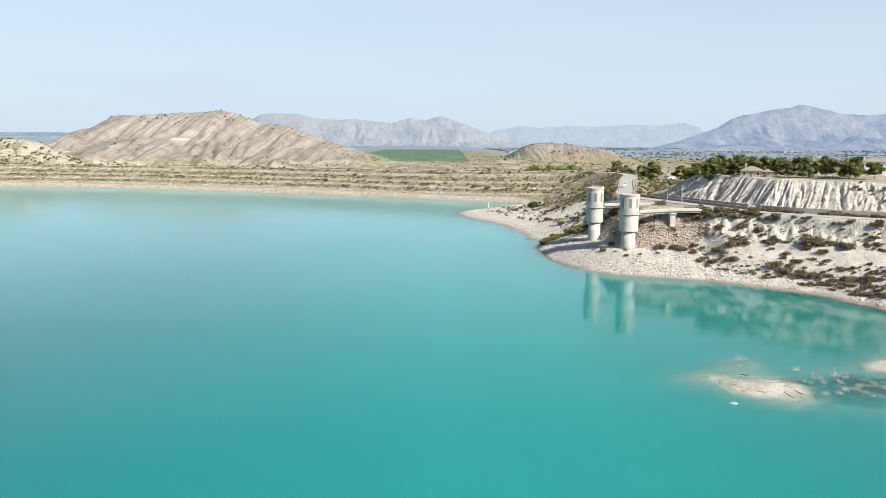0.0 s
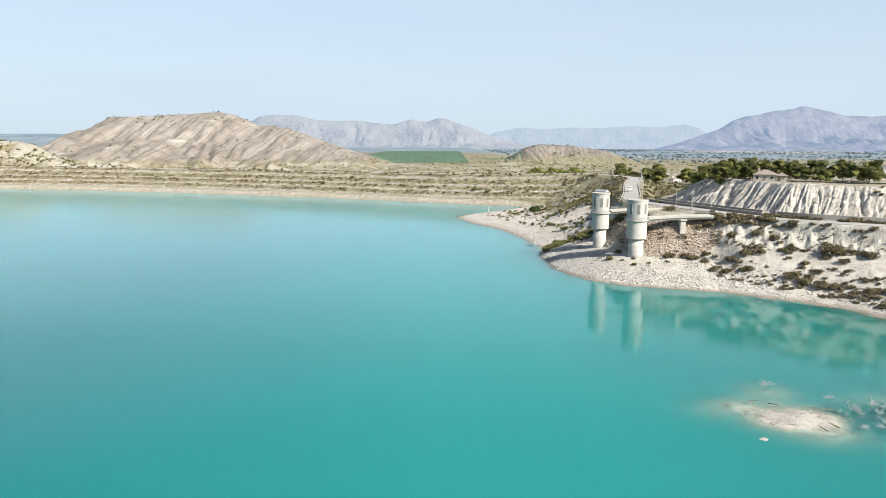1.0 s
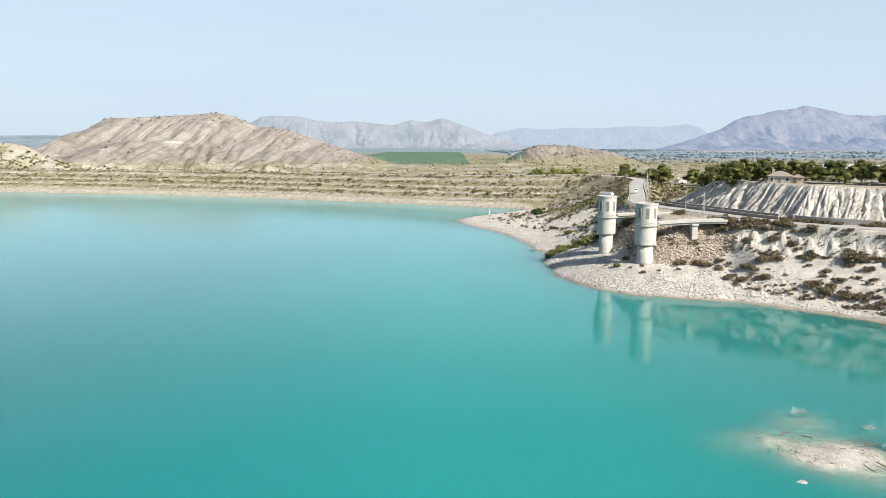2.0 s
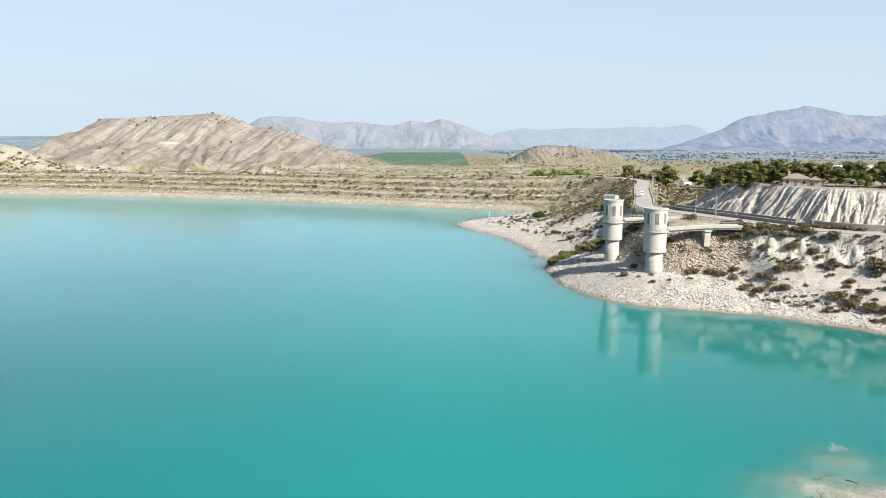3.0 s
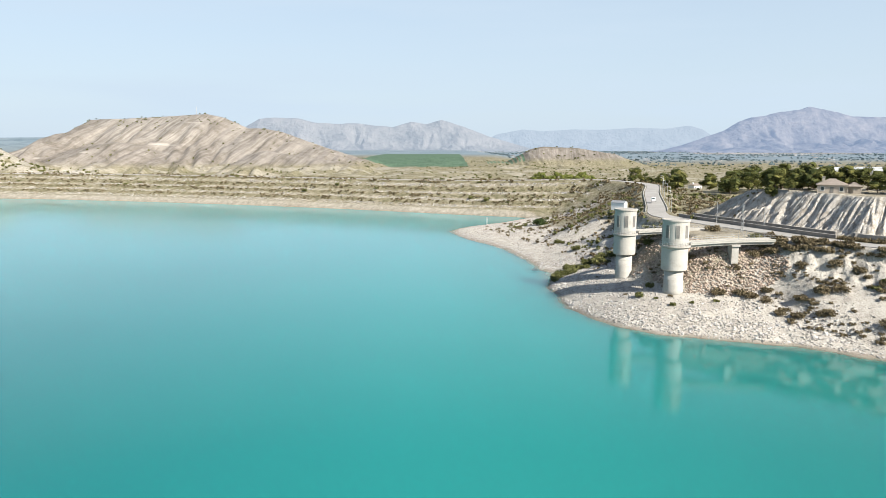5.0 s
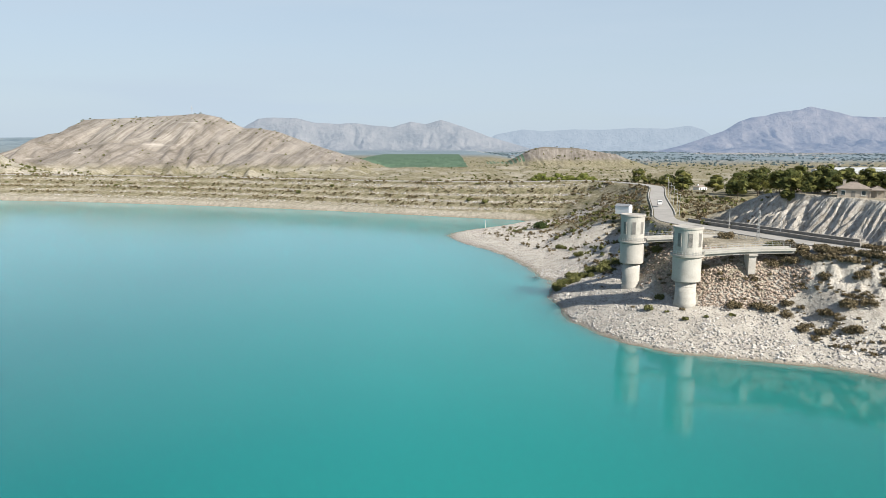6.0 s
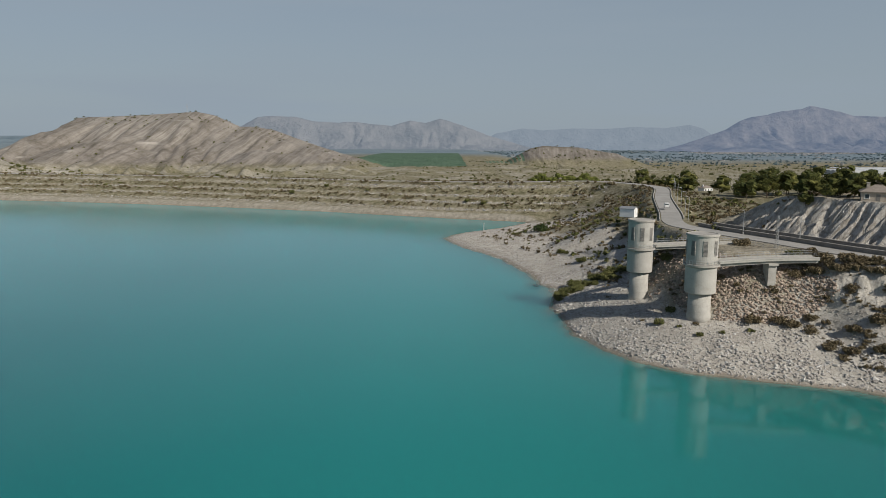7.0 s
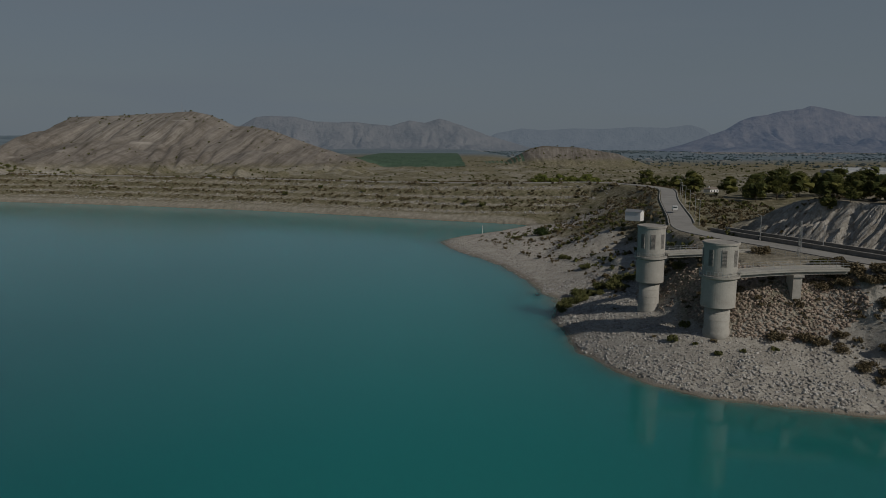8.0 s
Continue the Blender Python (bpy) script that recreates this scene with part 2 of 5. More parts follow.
# ---- building helpers ----
def part(name, bm, mat, parent=None, label="", smooth=False):
    """Links a bmesh as one mesh object under parent."""
    me = bpy.data.meshes.new(name)
    bm.to_mesh(me)
    bm.free()
    if smooth:
        me.polygons.foreach_set("use_smooth", [True] * len(me.polygons))
    me.materials.append(MAT[mat] if isinstance(mat, str) else mat)
    ob = new(name, me)
    ob.parent = parent
    if label:
        ob["label"] = label
    return ob


def thing(name, at, label, category, group="", kind="", turn=0):
    ob = new(name)
    ob.matrix_world = pose(*at, 0, 0, turn)
    ob.empty_display_size = 0.5
    return tagged(ob, label, category, group, kind)


def box(bm, lo, hi, bevel=0.0):
    lo, hi = Vector(lo), Vector(hi)
    g = bmesh.ops.create_cube(bm, size=1, matrix=Matrix.LocRotScale((lo + hi) / 2, None, hi - lo))
    if bevel:
        edges = list({e for v in g["verts"] for e in v.link_edges})
        bmesh.ops.bevel(bm, geom=edges, offset=bevel, segments=2, affect="EDGES", profile=0.6)
    return bm


def lathe(bm, profile, n=48, centre=(0, 0)):
    """Turns a profile of (radius, z) round an upright axis."""
    rings = []
    for r, z in profile:
        rings.append([bm.verts.new((centre[0] + r * math.cos(2 * math.pi * i / n), centre[1] + r * math.sin(2 * math.pi * i / n), z)) for i in range(n)])
    for a, b in zip(rings, rings[1:]):
        for i in range(n):
            bm.faces.new((a[i], a[(i + 1) % n], b[(i + 1) % n], b[i]))
    bm.faces.new(rings[-1])
    bm.faces.new(rings[0][::-1])
    return bm


def tube(bm, a, b, r, r2=None, n=8):
    a, b = Vector(a), Vector(b)
    m = Matrix.Translation((a + b) / 2) @ (b - a).to_track_quat("Z", "Y").to_matrix().to_4x4()
    bmesh.ops.create_cone(bm, cap_ends=True, segments=n, radius1=r, radius2=r if r2 is None else r2, depth=(b - a).length, matrix=m)
    return bm


def mesh_of(name, verts, faces, mat, parent=None, smooth=False):
    me = bpy.data.meshes.new(name)
    me.from_pydata(verts.tolist() if isinstance(verts, np.ndarray) else verts, [], faces.tolist() if isinstance(faces, np.ndarray) else faces)
    if smooth:
        me.polygons.foreach_set("use_smooth", [True] * len(me.polygons))
    me.materials.append(MAT[mat] if isinstance(mat, str) else mat)
    ob = new(name, me)
    ob.parent = parent
    return ob


def smooth01(a, b, v):
    k = np.clip((v - a) / (b - a), 0, 1)
    return k * k * (3 - 2 * k)


def value_noise(x, y, seed=0):
    xi, yi = np.floor(x).astype(np.int64), np.floor(y).astype(np.int64)
    fx, fy = x - xi, y - yi
    fx, fy = fx * fx * (3 - 2 * fx), fy * fy * (3 - 2 * fy)

    def h(a, b):
        k = (a * 374761393 + b * 668265263 + seed * 1442695041) & 0x7FFFFFFF
        k = ((k ^ (k >> 13)) * 1274126177) & 0x7FFFFFFF
        return ((k ^ (k >> 16)) & 0xFFFF) / 65535.0

    return (h(xi, yi) * (1 - fx) + h(xi + 1, yi) * fx) * (1 - fy) + (h(xi, yi + 1) * (1 - fx) + h(xi + 1, yi + 1) * fx) * fy


def fbm(x, y, octaves=4, seed=0):
    out, amp, tot = 0.0, 1.0, 0.0
    for o in range(octaves):
        out = out + amp * value_noise(x * 2 ** o + 17.3 * o, y * 2 ** o - 9.1 * o, seed + o)
        tot += amp
        amp *= 0.5
    return out / tot


def ridges(x, y, seed=0):
    return 1 - np.abs(2 * fbm(x, y, 3, seed) - 1)


def along(points, X, Y):
    """Distance to an open line, the arc length of the nearest place on it, and the side (+ to the left of its way)."""
    best = np.full(X.shape, 1e18)
    arc = np.zeros(X.shape)
    side = np.ones(X.shape)
    run = 0.0
    for (ax, ay), (bx, by) in zip(points, points[1:]):
        dx, dy = bx - ax, by - ay
        ll = math.hypot(dx, dy)
        k = np.clip(((X - ax) * dx + (Y - ay) * dy) / ll ** 2, 0, 1)
        q = (X - ax - k * dx) ** 2 + (Y - ay - k * dy) ** 2
        near = q < best
        best = np.where(near, q, best)
        arc = np.where(near, run + k * ll, arc)
        side = np.where(near, np.sign(dx * (Y - ay) - dy * (X - ax)), side)
        run += ll
    return np.sqrt(best), arc, side


def rounded(points, closed=False, steps=4):
    """A Catmull-Rom line through the points."""
    n = len(points)
    out = []
    for i in range(n if closed else n - 1):
        p = [np.array(points[(i + k) % n] if closed else points[min(max(i + k, 0), n - 1)], float) for k in (-1, 0, 1, 2)]
        for s in range(steps):
            u = s / steps
            out.append(tuple(0.5 * (2 * p[1] + (p[2] - p[0]) * u + (2 * p[0] - 5 * p[1] + 4 * p[2] - p[3]) * u ** 2 + (3 * p[1] - p[0] - 3 * p[2] + p[3]) * u ** 3)))
    out.append(tuple(map(float, points[0 if closed else -1])))
    return out


# ---- the lie of the land ----
SHORE = rounded([(-520, 690), (-444, 680), (-321, 657), (-204, 623), (-95, 583), (0, 538), (45, 518), (52, 508), (43, 494), (29, 477), (14, 461), (4, 442),
                 (13, 411), (25, 385), (33, 354), (37, 330), (40, 318), (38, 306), (35.5, 296), (36, 280), (38, 264), (43, 251), (52, 241), (64, 235), (76, 231),
                 (88, 225), (98, 217), (108, 209), (114, 199), (119, 188), (128, 168), (140, 140), (160, 90), (170, 0), (150, -200), (-100, -420), (-500, -380), (-800, 0), (-820, 420), (-640, 640)], True)
CREST = [(119, 500), (114, 540), (98, 556), (60, 569), (22, 586), (-75, 631), (-188, 673), (-308, 708), (-434, 731), (-600, 750)]
SCARP = [(86, 332), (96, 308), (104, 292), (117, 264), (149, 241), (200, 216), (330, 160), (420, 60)]
ROAD = rounded([(330, 128), (230, 178), (160, 218), (118, 245), (104, 264), (93, 290), (83, 314), (81, 330), (89, 360), (106, 425), (122, 478), (124, 500),
                (116, 532), (98, 555), (60, 569), (22, 586), (-75, 631), (-188, 673), (-308, 708), (-434, 731), (-560, 745)])
BRINK = [(330, 128), (230, 179), (160, 219), (119, 247), (97, 260.5), (86, 268), (70, 280)]
ROAD_Z = lambda s: np.interp(s, [0, 250, 330, 420, 520, 580, 640, 720], [21.2, 20.8, 20.9, 21.8, 22.6, 22.6, 20.5, 19.2])


def land(X, Y):
    """Height of the ground, and the zones of its surface."""
    X, Y = np.asarray(X, float), np.asarray(Y, float)
    d, _, _ = along(SHORE, X, Y)
    inside = np.zeros(X.shape, bool)
    for (ax, ay), (bx, by) in zip(SHORE, SHORE[1:]):
        if ay != by:
            inside ^= ((ay > Y) != (by > Y)) & (X < (bx - ax) * (Y - ay) / (by - ay) + ax)
    d = np.where(inside, -d, d)
    d = d + (fbm(X / 7, Y / 7, 3, 3) - 0.5) * 3.0 * smooth01(12, 0, np.abs(d))
    # inland
    west = np.interp(Y, [480, 640, 760, 1100, 2000, 4900], [18, 14, 9, 10, 21, 4])
    east = np.interp(Y, [300, 420, 520, 800, 1500, 4900], [22, 20, 19, 9, 2, 2])
    k = smooth01(60, 260, X)
    nat = west * (1 - k) + east * k
    nat = nat + (fbm(X / 45, Y / 45, 5, 5) - 0.5) * 11 * smooth01(420, 700, Y) * smooth01(3500, 1500, Y)
    # the bank of the near shore and of the spit
    s = 1 + 0.45 * smooth01(300, 370, Y)
    gully = ((ridges(X / 7, Y / 14, 8) - 0.6) * 2.2 + (ridges(X / 2.4, Y / 3.5, 18) - 0.6) * 2.6) * smooth01(84, 94, X) * smooth01(330, 300, Y)
    dd = d / s
    dg = dd + gully * smooth01(23, 28, dd) * smooth01(42, 34, dd)
    riprap = np.interp(dg, [-60, -15, 0, 4, 10, 16, 21, 24, 29, 34, 37, 42], [-12, -5, 0, 1.8, 3.9, 5.5, 6.7, 9.8, 15.2, 18.8, 20.6, 20.8])
    ledge = dd + ((fbm(X / 11, Y / 11, 3, 19) - 0.5) * 5 + (fbm(X / 3, Y / 3, 3, 20) - 0.5) * 1.6) * smooth01(8, 18, dd) * smooth01(42, 36, dd)
    slope = np.interp(ledge, [-60, -15, 0, 4, 14, 19, 21, 27, 29, 34, 36, 40], [-12, -5, 0, 0.9, 3.6, 6.2, 8.6, 11.0, 13.8, 16.6, 19.4, 20.6])
    flat = np.interp(d + (fbm(X / 9, Y / 9, 3, 22) - 0.5) * 5 * smooth01(6, 16, d), [-60, -15, 0, 5, 20, 40, 58, 90], [-12, -5, 0, 1.1, 2.3, 3.6, 8, 14])
    kf = smooth01(340, 405, Y)
    slope = slope * (1 - kf) + flat * kf
    r, ra, _ = along(ROAD, X, Y)
    br, ba, bs = along(BRINK, X, Y)
    br = np.where(bs > 0, br, 0.0)
    ran = ba + 0.15 * br
    fin = np.abs(np.sin(math.pi * (ran / 4.6 + 1.8 * fbm(ran / 8, br / 12, 3, 18))))
    fin = 0.55 * fin * (0.3 + fbm(ba / 7, br / 9, 2, 8)) + 2.2 * (fbm(ba / 2.6, br / 2.2, 3, 17) - 0.5) + 0.2
    rr = br - 1.1 * (fin - 0.45) * smooth01(4.6, 7.4, br) * smooth01(14.0, 11.0, br)
    fins = np.interp(rr, [3.8, 5.2, 7.4, 9.8, 11.8, 13.0, 18, 24, 36], [20.7, 19.6, 17.4, 14.6, 12.6, 11.8, 8.6, 5.0, -4])
    bench = np.interp(d, [-60, -15, 0, 4, 12, 18, 24, 30, 60], [-12, -5, 0, 1.0, 3.1, 4.9, 7.6, 11.0, 20])
    broad = np.maximum(np.minimum(bench, 12.0), fins)
    k = smooth01(88, 96, X) * smooth01(272, 264, Y)
    bank = riprap * (1 - k) + broad * k
    k = smooth01(296, 325, Y)
    bank = bank * (1 - k) + slope * k
    top = np.where(Y < 330, 20.8, np.minimum(nat, 22.5))
    east_bank = (X > 86) & (Y < 268) & (br > 0)
    z = bank + (top - bank) * smooth01(40, 60, dd)
    z = np.where(east_bank, bank, z)
    far = smooth01(500, 530, Y)
    z = z * (1 - far) + far * np.where(d > 50, np.minimum(nat, 17), np.minimum(0.25 * d, 3))
    # rubble heaped under the bridge, and the hollow between the towers
    z = z + 2.4 * np.exp(-((X - 78) / 9) ** 2 - ((Y - 260.5) / 4.5) ** 2) - 3.0 * np.exp(-((X - 62) / 5) ** 2 - ((Y - 270.5) / 5.5) ** 2)
    # embankment
    c, ca, cs = along(CREST, X, Y)
    up = (cs > 0)
    face = np.where(up, np.where(d < 300, 19.0 - np.maximum(c - 4, 0) * 0.385, -50), 19.0 - np.maximum(c - 4, 0) * 0.42)
    steps = 1.7 * np.abs(((c / 9.5) % 1.0) - 0.5) * np.where(up, 1, 0) * smooth01(4, 8, c)
    face = face + steps
    z = np.where(d > -25, np.maximum(z, face - 30 * smooth01(75, 0, ca)), z)
    z = np.where((Y > 500) & (d < 0), np.minimum(z, d * 0.3), z)
    # scarp and the flat top behind it
    e, ea, es = along(SCARP, X, Y)
    e = e * es
    sk = ea - 0.4 * e * smooth01(75, 40, ea) + 2 * fbm(ea / 9, e / 6, 2, 27)
    rill = ((np.abs(np.sin(math.pi * (sk / 4.4 + 1.8 * fbm(sk / 13, e / 40, 2, 21)))) - 0.6) * 0.45 * (0.35 + 1.1 * fbm(ea / 15, e / 9, 2, 26))
            - 1.2 * smooth01(0.24, 0, np.abs(2 * value_noise(sk / 3.1, e / 16, 31) - 1)) - 0.7 * smooth01(0.3, 0, np.abs(2 * value_noise(sk / 1.4, e / 8, 32) - 1)) + 0.35
            + (np.abs(2 * value_noise(sk / 1.7, e / 8, 28) - 1) - 0.5) * 0.35 + (np.abs(2 * value_noise(sk / 0.95, e / 4, 29) - 1) - 0.5) * 0.6 + (fbm(ea / 13, e / 30, 2, 4) - 0.5) * 1.2)
    rise = np.interp(e + rill * smooth01(-1, 3, e) * smooth01(12, 7, e), [0, 1, 9.3, 10.2, 20], [0, 0.7, 10.0, 10.8, 11.0])
    plateau = 21 + rise * smooth01(-2, 34, ea)
    back = smooth01(420, 330, Y)
    z = np.where((e > 0) & (ea > 0.5), np.maximum(z, plateau * back + z * (1 - back)), z)
    # hills
    for yr, base, wide, seed, xs, zs in (
            (1150, 9, 300, 31, [-720, -660, -635, -600, -556, -470, -372, -345, -305, -282, -250, -216, -141, -94, -60], [0, 12, 38, 60, 84, 87, 93, 88, 71, 71, 66, 54, 28, 11, 0]),
            (1000, 9, 150, 33, [-600, -560, -500, -440, -400, -350, -310], [0, 22, 40, 50, 44, 26, 0]),
            (1010, 9, 140, 35, [-320, -285, -255, -200, -160, -120, -85], [0, 26, 38, 30, 24, 19, 0]),
            (1350, 6, 150, 37, [60, 101, 150, 170, 234, 300, 335, 370], [0, 12, 39, 43, 40, 29, 14, 0]),
            (820, 12, 98, 41, [-800, -700, -560, -500, -478, -450, -425, -390], [30, 46, 47, 46, 42, 26, 17, 0]),
            (2300, 15, 500, 43, [-2200, -1800, -1300, -1100, -900], [40, 70, 72, 60, 0])):
        ridge = np.interp(X + (fbm(Y / 60, X / 200, 2, seed) - 0.5) * 40, xs, zs)
        q = np.abs(Y - yr) / wide
        q = q * (1 + 0.6 * (ridges(X / 60, Y / 220, seed) - 0.5)) * (1 + 0.34 * (ridges(X / 19 + Y / 90, Y / 110, seed + 3) - 0.55))
        hill = base + np.maximum(ridge - base, 0) * np.clip(1 - q, 0, 1) ** 1.15
        run = X - 0.08 * (Y - yr)
        hill = hill + (np.abs(np.sin(math.pi * (run / 24 + 1.6 * fbm(run / 45, Y / 120, 3, seed + 5)))) - 0.6) * (1.2 if seed == 37 else 3.6) * (0.4 + 1.2 * fbm(X / 50, Y / 70, 2, seed + 6)) * smooth01(0.03, 0.25, q) * smooth01(1.0, 0.7, q) * (Y < 1900)
        z = np.where((ridge > base) & (q < 1), np.maximum(z, hill), z)
    # roadbed
    rz = ROAD_Z(ra)
    w = smooth01(6.2 + 4.8 * smooth01(262, 275, Y) + 9 * smooth01(470, 520, Y), 4.2, r)
    z = np.where((Y > 335) & (d > 0) & (r < 60), np.maximum(z, rz - 0.6 - 0.41 * np.maximum(r - 5, 0) - 30 * smooth01(390, 335, Y) * smooth01(6, 16, r)), z)
    z = z * (1 - w) + (rz - 0.12) * w
    # sandbars in the shallows
    for bx, by, rx, ry, hz in ((56.8, 126.2, 5.0, 3.2, 0.5), (92, 138.5, 5.5, 3.4, 0.5), (36.6, 300.5, 1.6, 1.0, -0.2), (39.5, 317, 3.0, 6.0, -0.12), (34.2, 326, 1.8, 4.5, -0.2), (50, 131.5, 6.0, 3.6, -0.08), (57.0, 139.0, 4.0, 3.0, -0.25), (59, 121, 5.0, 3.4, -0.12), (76, 126.5, 9.0, 6.5, -0.06)):
        q = ((X - bx) / rx) ** 2 + ((Y - by - 0.12 * (X - bx)) / ry) ** 2
        bar = hz - 0.40 * q ** 0.6 - 0.12 * np.maximum(q - 3, 0) + (fbm(X / 2.2, Y / 2.2, 4, 9) - 0.5) * 0.34
        z = np.where(q < 16, np.logaddexp(6 * z, 6 * bar) / 6, z)
    # small relief
    amp = smooth01(0, 14, d) * 0.9 * (1 - w) * smooth01(2500, 900, Y)
    z = z + (fbm(X / 6, Y / 6, 4, 12) - 0.5) * amp
    hump = smooth01(300, 330, Y) * smooth01(530, 480, Y) * smooth01(16, 22, dd) * (1 - w)
    z = z + (fbm(X / 8, Y / 8, 3, 15) - 0.5) * 1.5 * hump
    zones = {}
    zones["weed"] = smooth01(2.6, 0.9, ((X - 75) / 11) ** 2 + ((Y - 126.5) / 7.5) ** 2) * smooth01(1.0, 1.7, np.hypot((X - 56.3) / 6.5, (Y - 126) / 4.5)) * (0.6 + 0.4 * (fbm(X / 2, Y / 2, 3, 65) > 0.45))
    zones["weed"] = zones["weed"] + smooth01(1.6, 0.5, ((X - 34.0) / 2.2) ** 2 + ((Y - 326) / 5.0) ** 2)
    zones["wet"] = smooth01(0.55, 0.2, z) * smooth01(-0.6, 0.0, z) * (d > -4)
    far = smooth01(470, 520, Y)
    north = smooth01(300, 330, Y)
    shelf = smooth01(82, 90, X) * smooth01(276, 266, Y)
    stony = smooth01(26 + 7 * north + 16 * shelf, 20 + 7 * north + 16 * shelf, dd + (fbm(X / 5, Y / 5, 3, 14) - 0.5) * 8)
    zones["gravel"] = np.where(Y > 500, 0.4 * smooth01(7, 5, d), stony)
    cut = smooth01(0, 1.5, e) * smooth01(13, 9, e) * smooth01(0, 40, ea) * smooth01(380, 330, Y)
    low = east_bank * smooth01(5.6, 7.4, br) * smooth01(13.4, 11.8, br) * smooth01(0.10, 0.30, fin) * smooth01(0.34, 0.40, fbm(X / 5, Y / 5, 3, 23)) * smooth01(88, 92, X)
    left = 0.55 * smooth01(-400, -430, X) * smooth01(760, 800, Y) * smooth01(950, 880, Y) * (fbm(X / 25, Y / 25, 3, 2) > 0.36)
    hillm = smooth01(860, 960, Y) * smooth01(1500, 1350, Y) * smooth01(20, 32, z) * (0.25 + 0.75 * smooth01(0.45, 0.75, fbm(X / 12, Y / 80, 4, 6)))
    waste = smooth01(560, 620, Y) * smooth01(1300, 1100, Y) * smooth01(0.54, 0.62, fbm(X / 30, Y / 18, 4, 24)) * (d > 45) * (z < 18)
    mound = hump * smooth01(38, 30, dd) * smooth01(0.43, 0.53, fbm(X / 6, Y / 6, 3, 16))
    zones["marl"] = np.clip(0.3 * mound + cut + low + left + 0.15 * hillm + 0.4 * waste, 0, 1)
    zones["scrub"] = np.clip(0.35 + 0.55 * np.maximum(far, smooth01(27, 36, dd) * smooth01(305, 340, Y)) - 0.5 * smooth01(900, 1000, Y) * smooth01(22, 40, z), 0, 1) * (1 - zones["gravel"])
    tier = np.abs((c / 9.5 + 0.1 * fbm(X / 30, Y / 30, 2, 5)) % 1.0 - 0.5)
    on_dam = smooth01(500, 540, Y) * (d > 8) * up * (c < 75) * smooth01(110, 60, X)
    zones["scrub"] = np.clip(zones["scrub"] + on_dam * (0.5 * smooth01(0.22, 0.28, tier) - 0.3 * smooth01(0.2, 0.12, tier)), 0, 1)
    zones["gravel"] = np.clip(zones["gravel"] + 0.55 * on_dam * smooth01(0.14, 0.06, tier) * smooth01(0.42, 0.55, fbm(X / 9, Y / 9, 3, 82)), 0, 1)
    zones["crop"] = ((X > -185) & (X < 35) & (Y > 1180) & (Y < 2100) & (z < 26) | (X > 72) & (X < 138) & (Y > 1290) & (Y < 1420) & (z > 8) & ((X / 7) % 1.0 < 0.62)).astype(float)
    zones["cap"] = (X > 60) * smooth01(1200, 1260, Y) * smooth01(1480, 1440, Y) * 0.8 * smooth01(37, 41, z + (fbm(X / 9, Y / 9, 3, 87) - 0.5) * 4)
    zones["wash"] = smooth01(42, 56, z) * smooth01(-520, -490, X + (z - 50)) * smooth01(-345, -375, X) + 0.45 * smooth01(-345, -330, X) * smooth01(-120, -200, X)
    zones["hill"] = smooth01(850, 940, Y) * smooth01(1500, 1400, Y) * smooth01(15, 24, z) * (X < 400)
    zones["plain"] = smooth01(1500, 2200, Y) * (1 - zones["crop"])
    return z, zones, d


def spread(lo, hi, stretches, grow=1.07, cap=70.0):
    """Steps that are fine in the given stretches and widen away from them."""
    out = [stretches[0][0]]
    for a, b, st in stretches:
        while out[-1] < b:
            out.append(out[-1] + st)
    st = stretches[-1][2]
    while out[-1] < hi:
        st = min(st * grow, cap)
        out.append(out[-1] + st)
    st, first = stretches[0][2], []
    v = stretches[0][0]
    while v > lo:
        st = min(st * grow, cap)
        v -= st
        first.append(v)
    return np.array(first[::-1] + out)


def sheet(name, xs, ys, mat, heights=None, keep=None):
    X, Y = np.meshgrid(xs, ys)
    z, zones, d = land(X, Y)
    n, m = X.shape
    verts = np.stack([X, Y, z if heights is None else np.full_like(z, heights)], -1).reshape(-1, 3)
    idx = np.arange(n * m).reshape(n, m)
    faces = np.stack([idx[:-1, :-1], idx[:-1, 1:], idx[1:, 1:], idx[1:, :-1]], -1).reshape(-1, 4)
    if keep is not None:
        ok = keep(z, d)
        ok = (ok[:-1, :-1] | ok[:-1, 1:] | ok[1:, 1:] | ok[1:, :-1]).reshape(-1)
        faces = faces[ok]
    me = bpy.data.meshes.new(name)
    me.vertices.add(len(verts))
    me.vertices.foreach_set("co", verts.reshape(-1))
    me.loops.add(len(faces) * 4)
    me.loops.foreach_set("vertex_index", faces.reshape(-1))
    me.polygons.add(len(faces))
    me.polygons.foreach_set("loop_start", np.arange(0, len(faces) * 4, 4))
    mid = verts[faces].mean(1)
    me.polygons.foreach_set("use_smooth", ~((mid[:, 0] > 84) & (mid[:, 0] < 200) & (mid[:, 1] > 215) & (mid[:, 1] < 345)))
    if heights is None:
        for key, v in zones.items():
            me.attributes.new(key, "FLOAT", "POINT").data.foreach_set("value", v.reshape(-1))
    else:
        me.attributes.new("depth", "FLOAT", "POINT").data.foreach_set("value", np.maximum(0, -z).reshape(-1))
    me.update(calc_edges=True)
    me.materials.append(MAT[mat])
    return new(name, me)


